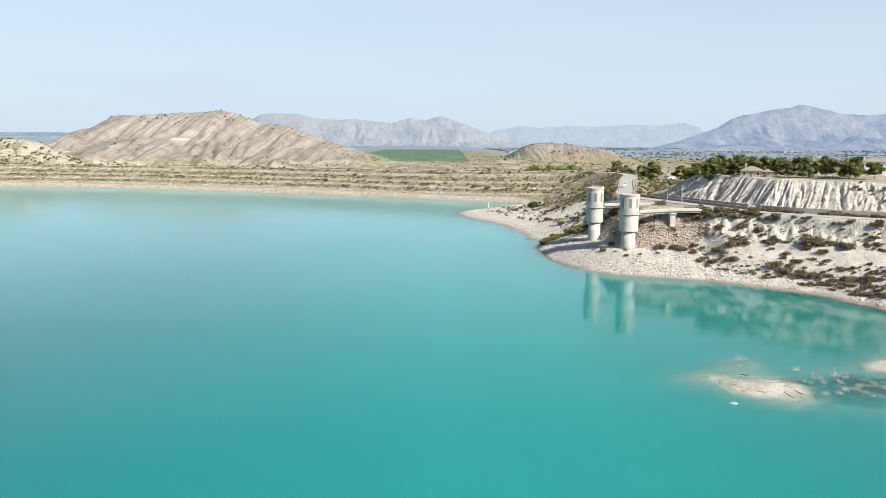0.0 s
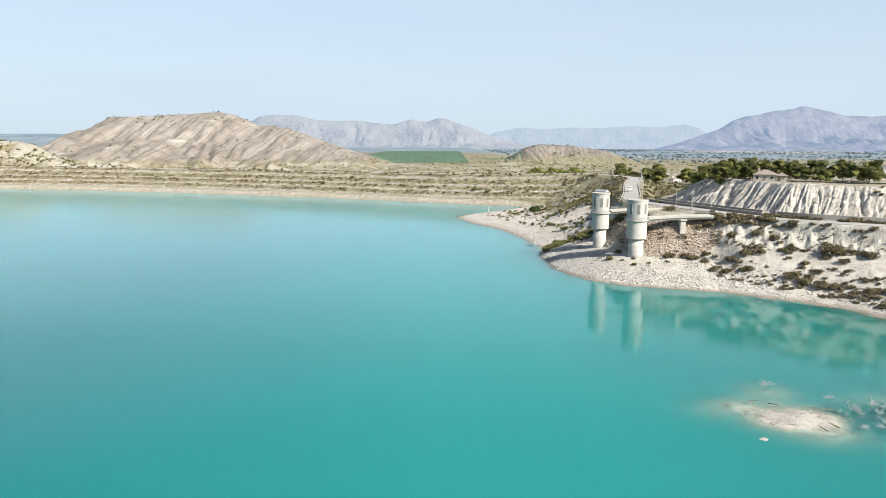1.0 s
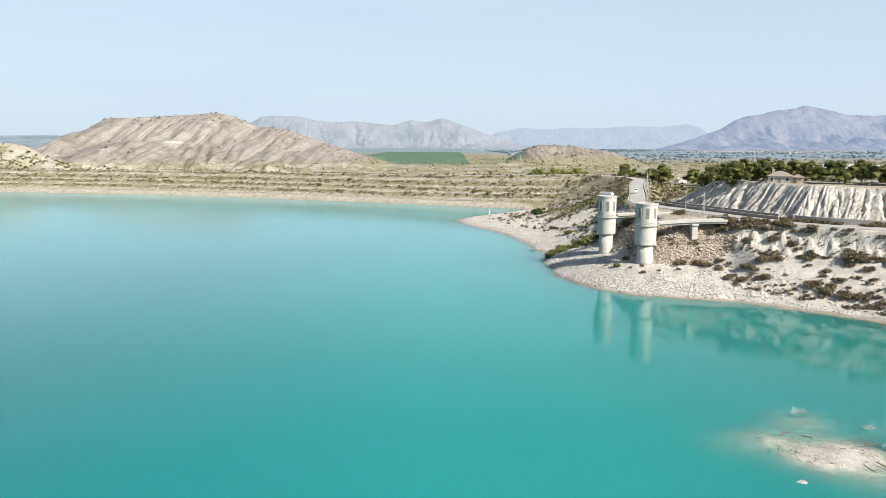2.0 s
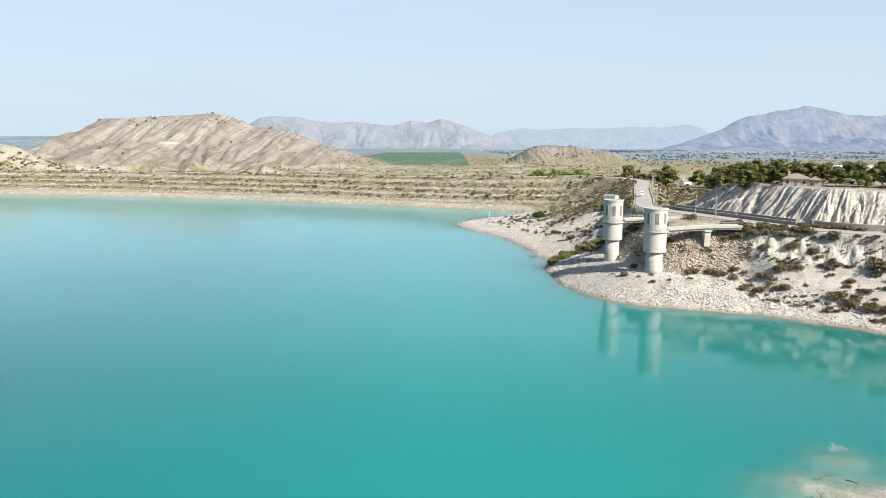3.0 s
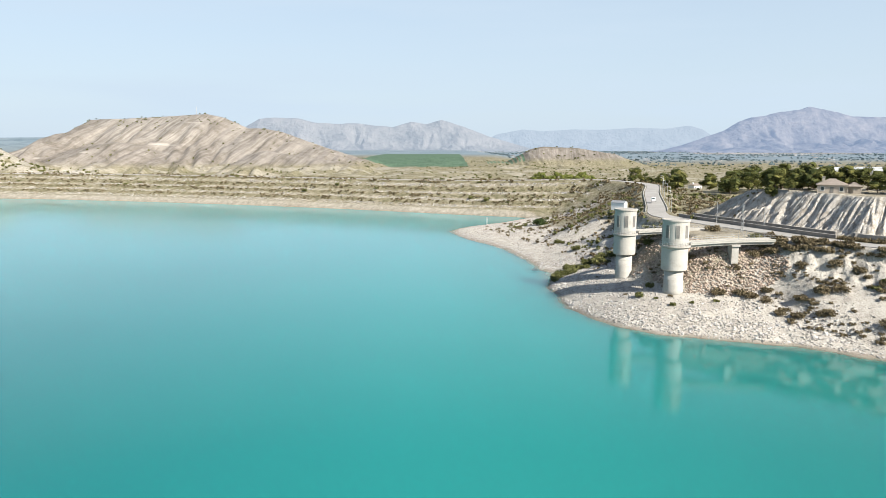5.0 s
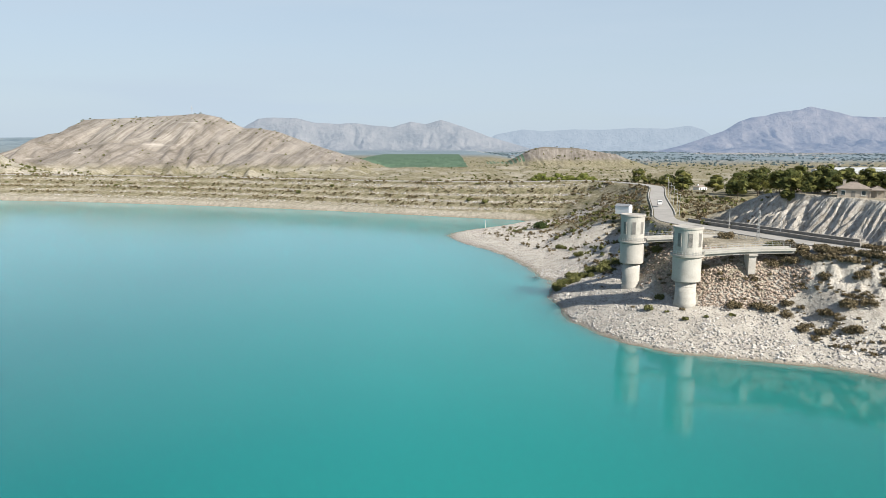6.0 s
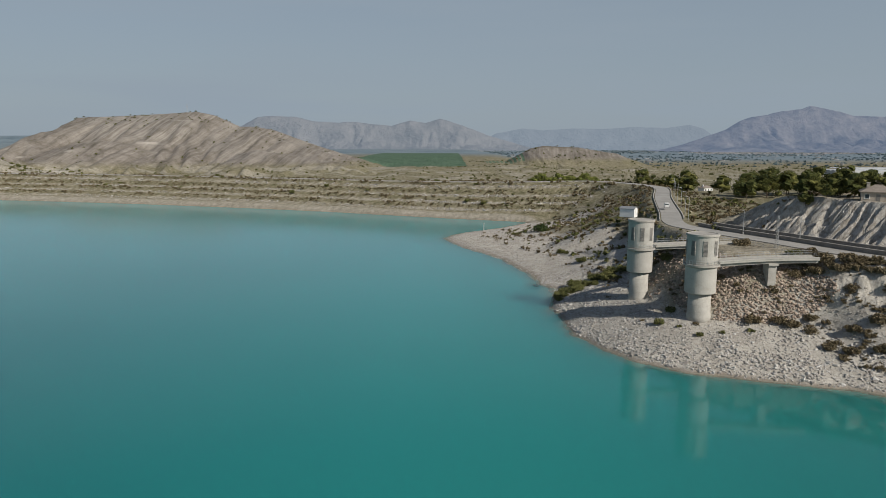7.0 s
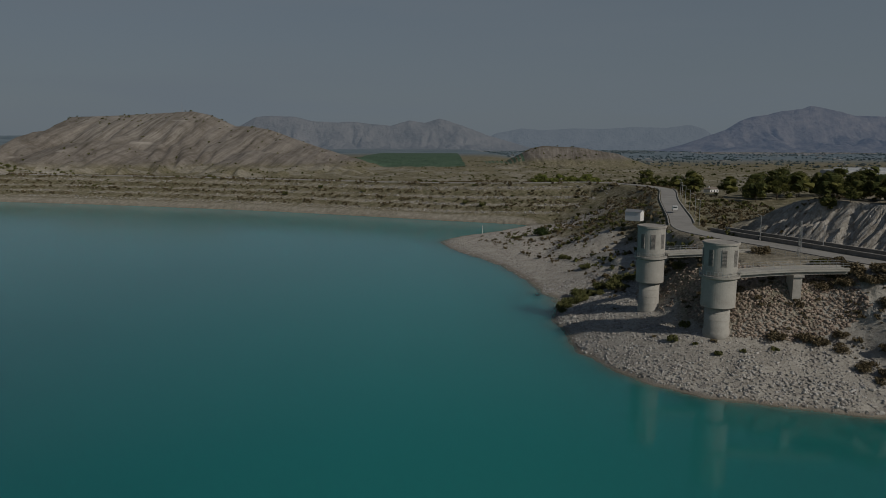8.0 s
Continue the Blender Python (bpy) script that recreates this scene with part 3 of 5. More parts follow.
GX = spread(-3600, 4300, [(-720, -60, 4.0), (-60, 24, 2.0), (24, 84, 0.85), (84, 132, 0.5), (132, 200, 0.9), (200, 340, 5.0)])
GY = spread(-1500, 4900, [(112, 145, 0.7), (145, 170, 1.4), (170, 225, 0.85), (225, 320, 0.5), (320, 345, 0.85), (345, 560, 1.7), (560, 780, 2.2), (780, 1160, 5.0), (1160, 1450, 8.0)])
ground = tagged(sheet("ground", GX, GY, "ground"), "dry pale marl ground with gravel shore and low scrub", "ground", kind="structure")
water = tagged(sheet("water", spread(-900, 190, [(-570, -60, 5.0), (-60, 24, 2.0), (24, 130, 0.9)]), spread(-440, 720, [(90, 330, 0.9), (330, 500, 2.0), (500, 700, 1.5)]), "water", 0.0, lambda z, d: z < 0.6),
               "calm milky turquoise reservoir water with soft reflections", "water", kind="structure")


water.visible_shadow = False


def height(x, y):
    return float(land(np.array([x]), np.array([y]))[0][0])


# ---- road ----
def ribbon(name, line, z_of, offset, width, lift, mat, parent=None, thick=0.0):
    pts = np.array(line)
    t = np.gradient(pts, axis=0)
    t /= np.linalg.norm(t, axis=1)[:, None]
    nrm = np.stack([-t[:, 1], t[:, 0]], 1)
    arc = np.r_[0, np.cumsum(np.linalg.norm(np.diff(pts, axis=0), axis=1))]
    z = z_of(arc)
    rows = []
    for off, dz in ((offset - width / 2, lift - thick), (offset - width / 2, lift), (offset + width / 2, lift), (offset + width / 2, lift - thick)) if thick else ((offset - width / 2, lift), (offset + width / 2, lift)):
        rows.append(np.c_[pts + nrm * off, z + dz])
    v = np.concatenate(rows)
    n, m = len(pts), len(rows)
    f = [(r * n + i, r * n + i + 1, (r + 1) * n + i + 1, (r + 1) * n + i) for r in range(m - 1) for i in range(n - 1)]
    return mesh_of(name, v, f, mat, parent)


FINE_ROAD = rounded(ROAD, False, 3)
road = tagged(ribbon("road", FINE_ROAD, ROAD_Z, 0, 7.0, 0.06, "asphalt", None, 0.3), "pale sun-bleached asphalt road with light verges", "road", kind="structure")


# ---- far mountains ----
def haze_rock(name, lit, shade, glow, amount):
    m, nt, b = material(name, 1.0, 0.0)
    # sunlit and shaded rock painted in as two noise-mixed base colours
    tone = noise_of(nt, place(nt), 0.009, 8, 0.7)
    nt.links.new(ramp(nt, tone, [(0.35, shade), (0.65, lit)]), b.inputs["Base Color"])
    # aerial haze painted in as blue emission; the rock itself is no lamp
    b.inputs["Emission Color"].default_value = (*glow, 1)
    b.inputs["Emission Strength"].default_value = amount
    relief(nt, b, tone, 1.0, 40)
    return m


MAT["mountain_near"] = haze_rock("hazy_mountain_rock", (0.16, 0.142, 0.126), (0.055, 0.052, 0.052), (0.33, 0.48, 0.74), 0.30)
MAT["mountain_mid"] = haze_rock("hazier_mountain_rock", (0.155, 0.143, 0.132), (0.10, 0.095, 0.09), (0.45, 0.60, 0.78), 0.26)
MAT["mountain_far"] = haze_rock("haziest_mountain_rock", (0.07, 0.07, 0.072), (0.055, 0.055, 0.058), (0.54, 0.69, 0.86), 0.36)


def mountain(xs, zs, y, deep, mat, label, seed, rough=1.0, spur=170.0):
    """A range with a given crest line, cut by branching gullies that run down from it."""
    gx = np.arange(xs[0], xs[-1], 7.0)
    gy = np.linspace(-1, 1, 110)
    X, Q = np.meshgrid(gx, gy)
    Y = y + Q * deep
    q = np.abs(Q)
    ridge = np.interp(X, xs, zs) * (1 + rough * 0.03 * (fbm(X / 40, X * 0, 4, seed + 5) - 0.5) * smooth01(0.5, 0.0, q))
    lean = X + 0.35 * (Y - y) + 90 * (fbm(X / 150, Y / 150, 3, seed + 7) - 0.5)
    big = 1 - np.abs(2 * value_noise(lean / spur, q * 1.4, seed + 2) - 1)
    branch = 1 - np.abs(2 * value_noise(lean / (spur * 0.38) + 3 * q, q * 4, seed + 3) - 1)
    fine = 1 - np.abs(2 * fbm(lean / (spur * 0.15) - 2 * q, q * 9, 2, seed + 4) - 1)
    cut = rough * (0.50 * big ** 1.6 + 0.30 * branch ** 1.5 + 0.16 * fine)
    Z = ridge * np.clip(1 - q, 0, 1) ** 1.25 * (1 - cut * smooth01(0.02, 0.35, q)) - 1.0
    n, m = X.shape
    idx = np.arange(n * m).reshape(n, m)
    f = np.stack([idx[:-1, :-1], idx[:-1, 1:], idx[1:, 1:], idx[1:, :-1]], -1).reshape(-1, 4)
    return tagged(mesh_of("mountain", np.stack([X, Y, Z], -1).reshape(-1, 3), f, mat, None, True), label, "mountain", kind="structure")


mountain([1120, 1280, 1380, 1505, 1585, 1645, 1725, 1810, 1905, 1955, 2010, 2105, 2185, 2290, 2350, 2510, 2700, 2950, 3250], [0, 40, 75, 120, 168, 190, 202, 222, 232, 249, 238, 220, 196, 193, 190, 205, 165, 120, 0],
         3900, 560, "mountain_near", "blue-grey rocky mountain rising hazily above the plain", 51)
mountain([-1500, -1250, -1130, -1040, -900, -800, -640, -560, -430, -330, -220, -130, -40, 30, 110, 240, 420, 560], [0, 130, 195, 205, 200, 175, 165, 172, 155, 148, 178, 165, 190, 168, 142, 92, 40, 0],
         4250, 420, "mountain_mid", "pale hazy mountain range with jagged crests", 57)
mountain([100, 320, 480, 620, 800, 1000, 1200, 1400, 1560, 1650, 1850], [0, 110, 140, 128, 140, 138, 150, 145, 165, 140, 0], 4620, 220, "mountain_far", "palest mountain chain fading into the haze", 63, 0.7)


# ---- intake towers ----


def louvre_window(parent, angle, radius, z0, z1, width):
    m = pose(0, 0, 0, 0, 0, math.degrees(angle))
    fr = box(bmesh.new(), (radius - 0.25, -width / 2 - 0.09, z0 - 0.09), (radius + 0.05, width / 2 + 0.09, z1 + 0.09), 0.02)
    fr.transform(m)
    w = part("window", fr, "old_concrete", parent, "recessed louvred window with concrete surround")
    n = 12
    for i in range(n):
        z = z0 + (z1 - z0) * (i + 0.5) / n
        sl = bmesh.new()
        bmesh.ops.create_cube(sl, size=1, matrix=m @ Matrix.Translation((radius + 0.06, 0, z)) @ pose(0, 0, 0, 0, 35, 0) @ Matrix.Diagonal((0.16, width, 0.05, 1)))
        part("slat", sl, "dark_louvre", w)
    back = box(bmesh.new(), (radius + 0.03, -width / 2, z0), (radius + 0.055, width / 2, z1))
    back.transform(m)
    part("backing", back, "dark_louvre", w)


def handrail(bm, points, h=1.05, posts=2.0, r=0.035):
    """Posts and two rails along a line."""
    for a, b in zip(points, points[1:]):
        a, b = Vector(a), Vector(b)
        for k in (0.5, 1.0):
            tube(bm, a + Vector((0, 0, h * k)), b + Vector((0, 0, h * k)), r, n=5)
        n = max(1, round((b - a).length / posts))
        for i in range(n):
            p = a.lerp(b, i / n)
            tube(bm, p, p + Vector((0, 0, h)), r * 1.2, n=5)
    return bm


def intake_tower(x, y, top, ledge, step, k, label):
    base = height(x, y)
    t = thing("intake_tower", (x, y, base), label, "intake tower", "intake towers")
    zt, zl, zs = top - base, ledge - base, step - base
    col = lathe(bmesh.new(), [(2.9 * k, -1.5), (2.75 * k, 0.4), (2.58 * k, 1.2), (2.58 * k, zs + 0.05)])
    part("column", col, "concrete", t, "pale concrete column with watermarks", True)
    part("lower_drum", lathe(bmesh.new(), [(2.62 * k, zs - 0.2), (3.42 * k, zs), (3.52 * k, zs + 0.12), (3.52 * k, zl - 0.5)]), "concrete", t)
    part("gallery", lathe(bmesh.new(), [(3.5 * k, zl - 0.75), (4.0 * k, zl - 0.42), (4.12 * k, zl - 0.36), (4.12 * k, zl + 0.02), (3.3 * k, zl + 0.02)]), "old_concrete", t, "ring-shaped concrete gallery slab")
    part("upper_drum", lathe(bmesh.new(), [(3.5 * k, zl - 0.1), (3.5 * k, zt - 0.5)]), "concrete", t)
    part("roof", lathe(bmesh.new(), [(3.52 * k, zt - 0.55), (3.74 * k, zt - 0.5), (3.74 * k, zt - 0.06), (3.68 * k, zt), (3.3 * k, zt), (3.24 * k, zt - 0.12)]), "old_concrete", t, "flat concrete roof with a raised rim")
    for i in range(8):
        if i != 2:
            louvre_window(t, radians(-98.4 + 45 * i), 3.5 * k, zl + 2.2, zl + 5.6, 0.9)
    ring = [(4.02 * k * math.cos(a), 4.02 * k * math.sin(a), zl) for a in np.linspace(0.35, 2 * math.pi - 0.35, 28)]
    part("railing", handrail(bmesh.new(), ring, 1.05, 1.2, 0.03), "galvanised", t, "thin galvanised gallery railing")
    for j in range(3):
        z = 1.6 + j * (zs - 1.6) / 3
        part("joint", lathe(bmesh.new(), [(2.54 * k, z), (2.6 * k, z + 0.02), (2.6 * k, z + 0.07), (2.54 * k, z + 0.09)], 40), "old_concrete", t)
    return t


intake_tower(64.1, 258.3, 26.8, 19.7, 12.9, 1.0, "tall pale concrete intake tower standing on the gravel shore")
intake_tower(56.2, 281.5, 27.5, 19.9, 13.5, 0.94, "slightly more distant round concrete intake tower with flat roof")


def footbridge(x0, x1, y, z, up, pier_xs, label):
    b = thing("footbridge", (x0, y, z), label, "bridge", "footbridges to the towers")
    n = x1 - x0

    def level(k):
        return up * k + 0.25 * math.sin(math.pi * k)

    def strip(name, y0, y1, lo, hi, mat, lab=""):
        bm = bmesh.new()
        rows = []
        for i in range(17):
            k = i / 16
            rows.append([bm.verts.new((n * k, yy, level(k) + zz)) for yy, zz in ((y0, lo), (y1, lo), (y1, hi), (y0, hi))])
        for a, c in zip(rows, rows[1:]):
            for j in range(4):
                bm.faces.new((a[j], a[(j + 1) % 4], c[(j + 1) % 4], c[j]))
        bm.faces.new(rows[0][::-1])
        bm.faces.new(rows[-1])
        bmesh.ops.recalc_face_normals(bm, faces=bm.faces)
        return part(name, bm, mat, b, lab)

    strip("deck", -1.9, 1.9, -0.45, 0.0, "concrete")
    strip("girder", -1.3, -0.7, -1.15, -0.45, "old_concrete")
    strip("girder", 0.7, 1.3, -1.15, -0.45, "old_concrete")
    strip("kerb", -1.95, -1.65, 0.0, 0.3, "concrete")
    strip("kerb", 1.65, 1.95, 0.0, 0.3, "concrete")
    for side in (-1.8, 1.8):
        line = [(n * k, side, level(k) + 0.3) for k in np.linspace(0, 1, 9)]
        part("railing", handrail(bmesh.new(), line, 1.0, 1.5, 0.035), "galvanised", b, "thin galvanised railing")
    for px in pier_xs:
        g = height(px, y) - z - 1.5
        k = (px - x0) / n
        part("pier", box(bmesh.new(), (px - x0 - 0.95, -1.5, g), (px - x0 + 0.95, 1.5, level(k) - 1.6), 0.05), "old_concrete", b, "rectangular concrete pier")
        part("pier_cap", box(bmesh.new(), (px - x0 - 1.15, -2.0, level(k) - 1.6), (px - x0 + 1.15, 2.0, level(k) - 1.15), 0.05), "old_concrete", b)
    return b


footbridge(68.0, 91.0, 259.0, 20.15, 0.95, [80.4], "slender concrete footbridge with thin metal railings on one pier")
footbridge(60.2, 82.5, 282.5, 20.5, 0.4, [], "slender concrete footbridge behind the nearer tower")


# ---- plants and stones: shared shapes ----
RNG = np.random.default_rng(7)


def unit(n, rng=RNG):
    v = rng.normal(size=(n, 3))
    return v / np.linalg.norm(v, axis=1)[:, None]


def leaves(centres, radii, count, size, rng=RNG, flat=1.0, shell=0.55):
    """Small leaf blades spread through round clumps: vertices and faces."""
    k = rng.integers(0, len(centres), count)
    u = unit(count, rng)
    r = (shell + (1 - shell) * rng.random(count))[:, None]
    c = centres[k] + u * r * radii[k][:, None] * np.array([1, 1, flat])
    a = unit(count, rng) * 0.6 + u * 0.2
    a /= np.linalg.norm(a, axis=1)[:, None]
    b = np.cross(a, unit(count, rng))
    b /= np.linalg.norm(b, axis=1)[:, None]
    s = size * (0.6 + 0.8 * rng.random(count))[:, None]
    v = np.stack([c - a * s, c + b * s * 0.55, c + a * s, c - b * s * 0.55], 1).reshape(-1, 3)
    return v, np.arange(count * 4).reshape(-1, 4)


def shrub_shape(rng, n_clumps=7, count=260, size=0.17, spiky=False):
    """A low, uneven shrub of about 1 m radius."""
    an = rng.random(n_clumps) * 6.28
    rad = 0.62 * np.sqrt(rng.random(n_clumps))
    cen = np.c_[np.cos(an) * rad, np.sin(an) * rad, 0.22 + 0.38 * rng.random(n_clumps) * (1.25 - rad)]
    v, f = leaves(cen, 0.24 + 0.22 * rng.random(n_clumps), count, size, rng, 0.85, 0.35)
    if spiky:
        v[:, 2] *= 1.35
    v[:, 2] = np.maximum(v[:, 2], -0.05)
    return v, f


def stone_shape(rng):
    """A broken, angular stone of about 1 m."""
    bm = bmesh.new()
    dims = np.array([1.0, 0.75, 0.55]) * (0.75 + 0.5 * rng.random(3))
    for p in unit(11, rng):
        p = np.sign(p) * np.abs(p) ** 0.6
        bm.verts.new(p * dims * 0.5)
    bmesh.ops.convex_hull(bm, input=bm.verts)
    bm.verts.ensure_lookup_table()
    loose = [x for x in bm.verts if not x.link_faces]
    bmesh.ops.delete(bm, geom=loose, context="VERTS")
    bm.verts.index_update()
    v = np.array([x.co[:] for x in bm.verts])
    f = np.array([[q.index for q in face.verts] for face in bm.faces])
    bm.free()
    return v, f


SHRUBS = [shrub_shape(np.random.default_rng(100 + i), 6 + i, 300 + 30 * i, 0.13, i % 3 == 2) for i in range(6)]
DENSE = [shrub_shape(np.random.default_rng(120 + i), 13, 1500, 0.075) for i in range(4)]
TUFTS = [shrub_shape(np.random.default_rng(140 + i), 3, 26, 0.34) for i in range(5)]
STONES = [stone_shape(np.random.default_rng(180 + i)) for i in range(9)]


def turned(v, angle, tilt=None):
    c, s = np.cos(angle)[:, None], np.sin(angle)[:, None]
    x, y, z = v[..., 0], v[..., 1], v[..., 2]
    out = np.stack([x * c - y * s, x * s + y * c, z * np.ones_like(c)], -1)
    if tilt is not None:
        ct, st = np.cos(tilt)[:, None], np.sin(tilt)[:, None]
        out = np.stack([out[..., 0], out[..., 1] * ct - out[..., 2] * st, out[..., 1] * st + out[..., 2] * ct], -1)
    return out


def scatter(name, shapes, places, sizes, mat, label, category, tilt=0.0, rng=RNG, parent=None):
    """Many copies of a few shapes joined into one mesh."""
    vs, fs, base = [], [], 0
    pick = rng.integers(0, len(shapes), len(places))
    for i, (v, f) in enumerate(shapes):
        at = places[pick == i]
        if not len(at):
            continue
        n = len(at)
        w = turned(np.repeat(v[None], n, 0), rng.random(n) * 6.28, rng.normal(0, tilt, n) if tilt else None)
        w = w * np.asarray(sizes)[pick == i][:, None, None] + at[:, None, :]
        vs.append(w.reshape(-1, 3))
        fs.append((f[None] + (np.arange(n) * len(v))[:, None, None] + base).reshape(-1, f.shape[1]))
        base += n * len(v)
    v, f = np.concatenate(vs), np.concatenate(fs)
    me = bpy.data.meshes.new(name)
    me.vertices.add(len(v))
    me.vertices.foreach_set("co", v.reshape(-1))
    k = f.shape[1]
    me.loops.add(f.size)
    me.loops.foreach_set("vertex_index", f.reshape(-1))
    me.polygons.add(len(f))
    me.polygons.foreach_set("loop_start", np.arange(0, f.size, k))
    me.update(calc_edges=True)
    me.materials.append(MAT[mat])
    ob = new(name, me)
    ob.parent = parent
    return tagged(ob, label, category, kind="stuff")


def strewn(n, x0, x1, y0, y1, chance, rng=RNG):
    """Places on the ground inside a rectangle, kept by chance(x, y, z, d, zones)."""
    x, y = rng.uniform(x0, x1, n), rng.uniform(y0, y1, n)
    z, zones, d = land(x, y)
    ok = rng.random(n) < chance(x, y, z, d, zones)
    return np.c_[x, y, z][ok]


def off_road(x, y, gap=6.0):
    return along(ROAD, x, y)[0] > gap


def clear_of_towers(x, y, gap=3.6):
    return (np.hypot(x - 64.1, y - 258.3) > gap) & (np.hypot(x - 56.2, y - 281.5) > gap)


# ---- shrubs on the near bank, each a thing ----
SHRUB_MESH = {}


def shrub(x, y, r, kind="shrub", tall=0.8, label=""):
    shapes = DENSE if r > 1.4 else SHRUBS
    i = RNG.integers(0, len(shapes))
    if (i, kind, r > 1.4) not in SHRUB_MESH:
        me = bpy.data.meshes.new("shrub")
        me.from_pydata(shapes[i][0].tolist(), [], shapes[i][1].tolist())
        me.materials.append(MAT[kind])
        SHRUB_MESH[i, kind, r > 1.4] = me
    ob = new("shrub", SHRUB_MESH[i, kind, r > 1.4])
    ob.matrix_world = Matrix.LocRotScale((x, y, height(x, y) - 0.06 * r), Euler((0, 0, RNG.random() * 6.28)), (r * 1.3, r * 1.3, r * tall * 1.45))
    if not label:
        label = ("large " if r > 2.2 else "small " if r < 1.0 else "") + ("olive-green wild shrub growing among pale stones" if kind == "green_shrub" else "dry brown-green shrub growing on the stony bank")
    return tagged(ob, label, "shrub", "wild shrubs on the bank")


for x, y, r in ((55, 258, 1.3), (58.5, 255, 0.7), (61.5, 250, 0.9), (66.7, 250, 0.8), (59.9, 265, 1.4), (50.9, 376, 2.0), (72.8, 249.5, 0.9), (107.5, 238, 1.0), (110, 239, 1.0)):
    shrub(x, y, r, "green_shrub")
for x, y, r in ((62.4, 255, 0.8), (74.6, 253.5, 2.3), (80, 252.4, 1.8), (82.3, 250.5, 2.0), (85, 247, 1.5), (92, 243.3, 1.9), (97, 242, 2.4), (100.5, 240.7, 2.0), (101.3, 247.5, 1.0), (88.7, 237.8, 1.7),
                (95, 235.6, 1.6), (104.9, 227.4, 2.4), (119.5, 231.6, 3.6), (107.3, 223.5, 2.3), (111, 221, 2.4), (114, 218.5, 2.2), (128, 225, 2.2), (121, 211.5, 2.0), (126, 207.5, 2.0), (93.6, 235.8, 1.5), (85.6, 240.6, 1.6)):
    shrub(x, y, r)
for x, y, r in ((93.5, 259, 2.4), (97.6, 256.8, 2.6), (90.3, 258, 2.2), (86.5, 258.7, 1.8), (95.5, 251.4, 1.8), (102.7, 247.3, 2.0), (106.7, 244, 1.9), (46.2, 319, 2.6), (43, 309, 1.9), (39.2, 304.5, 2.3), (41.2, 307, 2.4), (38.2, 300.6, 1.5), (44.5, 307.5, 2.2), (52.9, 321, 2.8), (57, 318, 2.6), (59, 323, 2.6),
                (53.8, 349, 2.1), (68, 293, 2.6), (65.6, 287, 2.0), (70, 263, 1.6), (48, 314, 2.2), (50.5, 312, 1.8), (55, 315, 2.8), (61, 317, 2.6), (63, 312, 2.4), (57, 310, 2.0), (66, 306, 2.2), (46, 311, 2.0), (61, 305, 1.8), (82.5, 280, 2.2)):
    shrub(x, y, r, "green_shrub" if (x < 70) else "shrub")
shrub(50.2, 437, 3.4, "dark_bush", 1.1, "large dense dark green bush standing alone on the gravel")
near = strewn(1500, 40, 135, 205, 300, lambda x, y, z, d, q: ((d > 7) & off_road(x, y, 7) & clear_of_towers(x, y) & (z < 20.5)) * np.where(z > 12.8, 0.3, np.where(z > 8, 0.16, 0.07)) * np.where(q["marl"] > 0.4, 0.15, 1.0) * (fbm(x / 6, y / 6, 3, 77) > 0.47) * np.where(x < 82, 0.25, 1.0))
for x, y, z in near:
    shrub(x, y, 0.45 + 1.25 * RNG.random() ** 2 + (0.4 if z > 8 else 0), "shrub" if RNG.random() < 0.75 else "green_shrub")

bushy = strewn(9000, 84, 150, 215, 268, lambda x, y, z, d, q: ((z > 11.5) & (z < 20.5) & off_road(x, y, 4.8)) * np.where((z > 18.6) | (z < 12.9), 0.6, 0.28) * (fbm(x / 5, y / 4, 3, 78) > 0.44) * np.where(q["marl"] > 0.4, 0.35, 1.0))
scatter("scrub", SHRUBS[:4], bushy, 0.35 + 1.0 * RNG.random(len(bushy)) ** 2.0, "shrub", "dense dry brown-green bushes on the white gullied bank", "scrub")
bushy = strewn(900, 60, 86, 252, 300, lambda x, y, z, d, q: ((z > 8) & (z < 20) & off_road(x, y, 5.5)) * 0.4 * (fbm(x / 4, y / 4, 3, 79) > 0.55))
scatter("scrub", SHRUBS[:3], bushy, 0.4 + 0.9 * RNG.random(len(bushy)), "shrub", "dry bushes between the rocks under the bridges", "scrub")
edge = strewn(4000, 88, 150, 215, 268, lambda x, y, z, d, q: ((z > 18.4) & (z < 20.9) & (along(BRINK, x, y)[0] < 9) & off_road(x, y, 4.8)) * 0.75 * (fbm(x / 6, y / 6, 2, 70) > 0.36) * np.where(q["marl"] > 0.4, 0.15, 1.0))
scatter("scrub", SHRUBS[:4], edge, 0.6 + 1.2 * RNG.random(len(edge)), "shrub", "dark brushy hedge along the top of the bank", "scrub")
low = strewn(3200, 86, 140, 195, 250, lambda x, y, z, d, q: ((d > np.where(x > 100, 4, 7)) & (z < 8)) * 0.55 * (fbm(x / 8, y / 4, 3, 80) > np.where(x > 100, 0.44, 0.57)))
scatter("scrub", SHRUBS[:4], low, 0.35 + 1.1 * RNG.random(len(low)) ** 1.8, "shrub", "dry brown brush on the gravel shore", "scrub")

# ---- scrub further off ----
slope = strewn(9000, 20, 150, 300, 540, lambda x, y, z, d, q: ((d > 14) & off_road(x, y, 5.5)) * np.where(d < 45, 0.3, 0.55) * (fbm(x / 9, y / 9, 3, 71) > 0.45))
scatter("scrub", TUFTS, slope, 0.5 + 1.3 * RNG.random(len(slope)) ** 2, "shrub", "patchy dry brown-green scrub on the stony slope", "scrub")
slope = strewn(2600, 20, 150, 300, 540, lambda x, y, z, d, q: ((d > 22) & off_road(x, y, 5.5)) * 0.55 * (fbm(x / 14, y / 14, 3, 72) > 0.52))
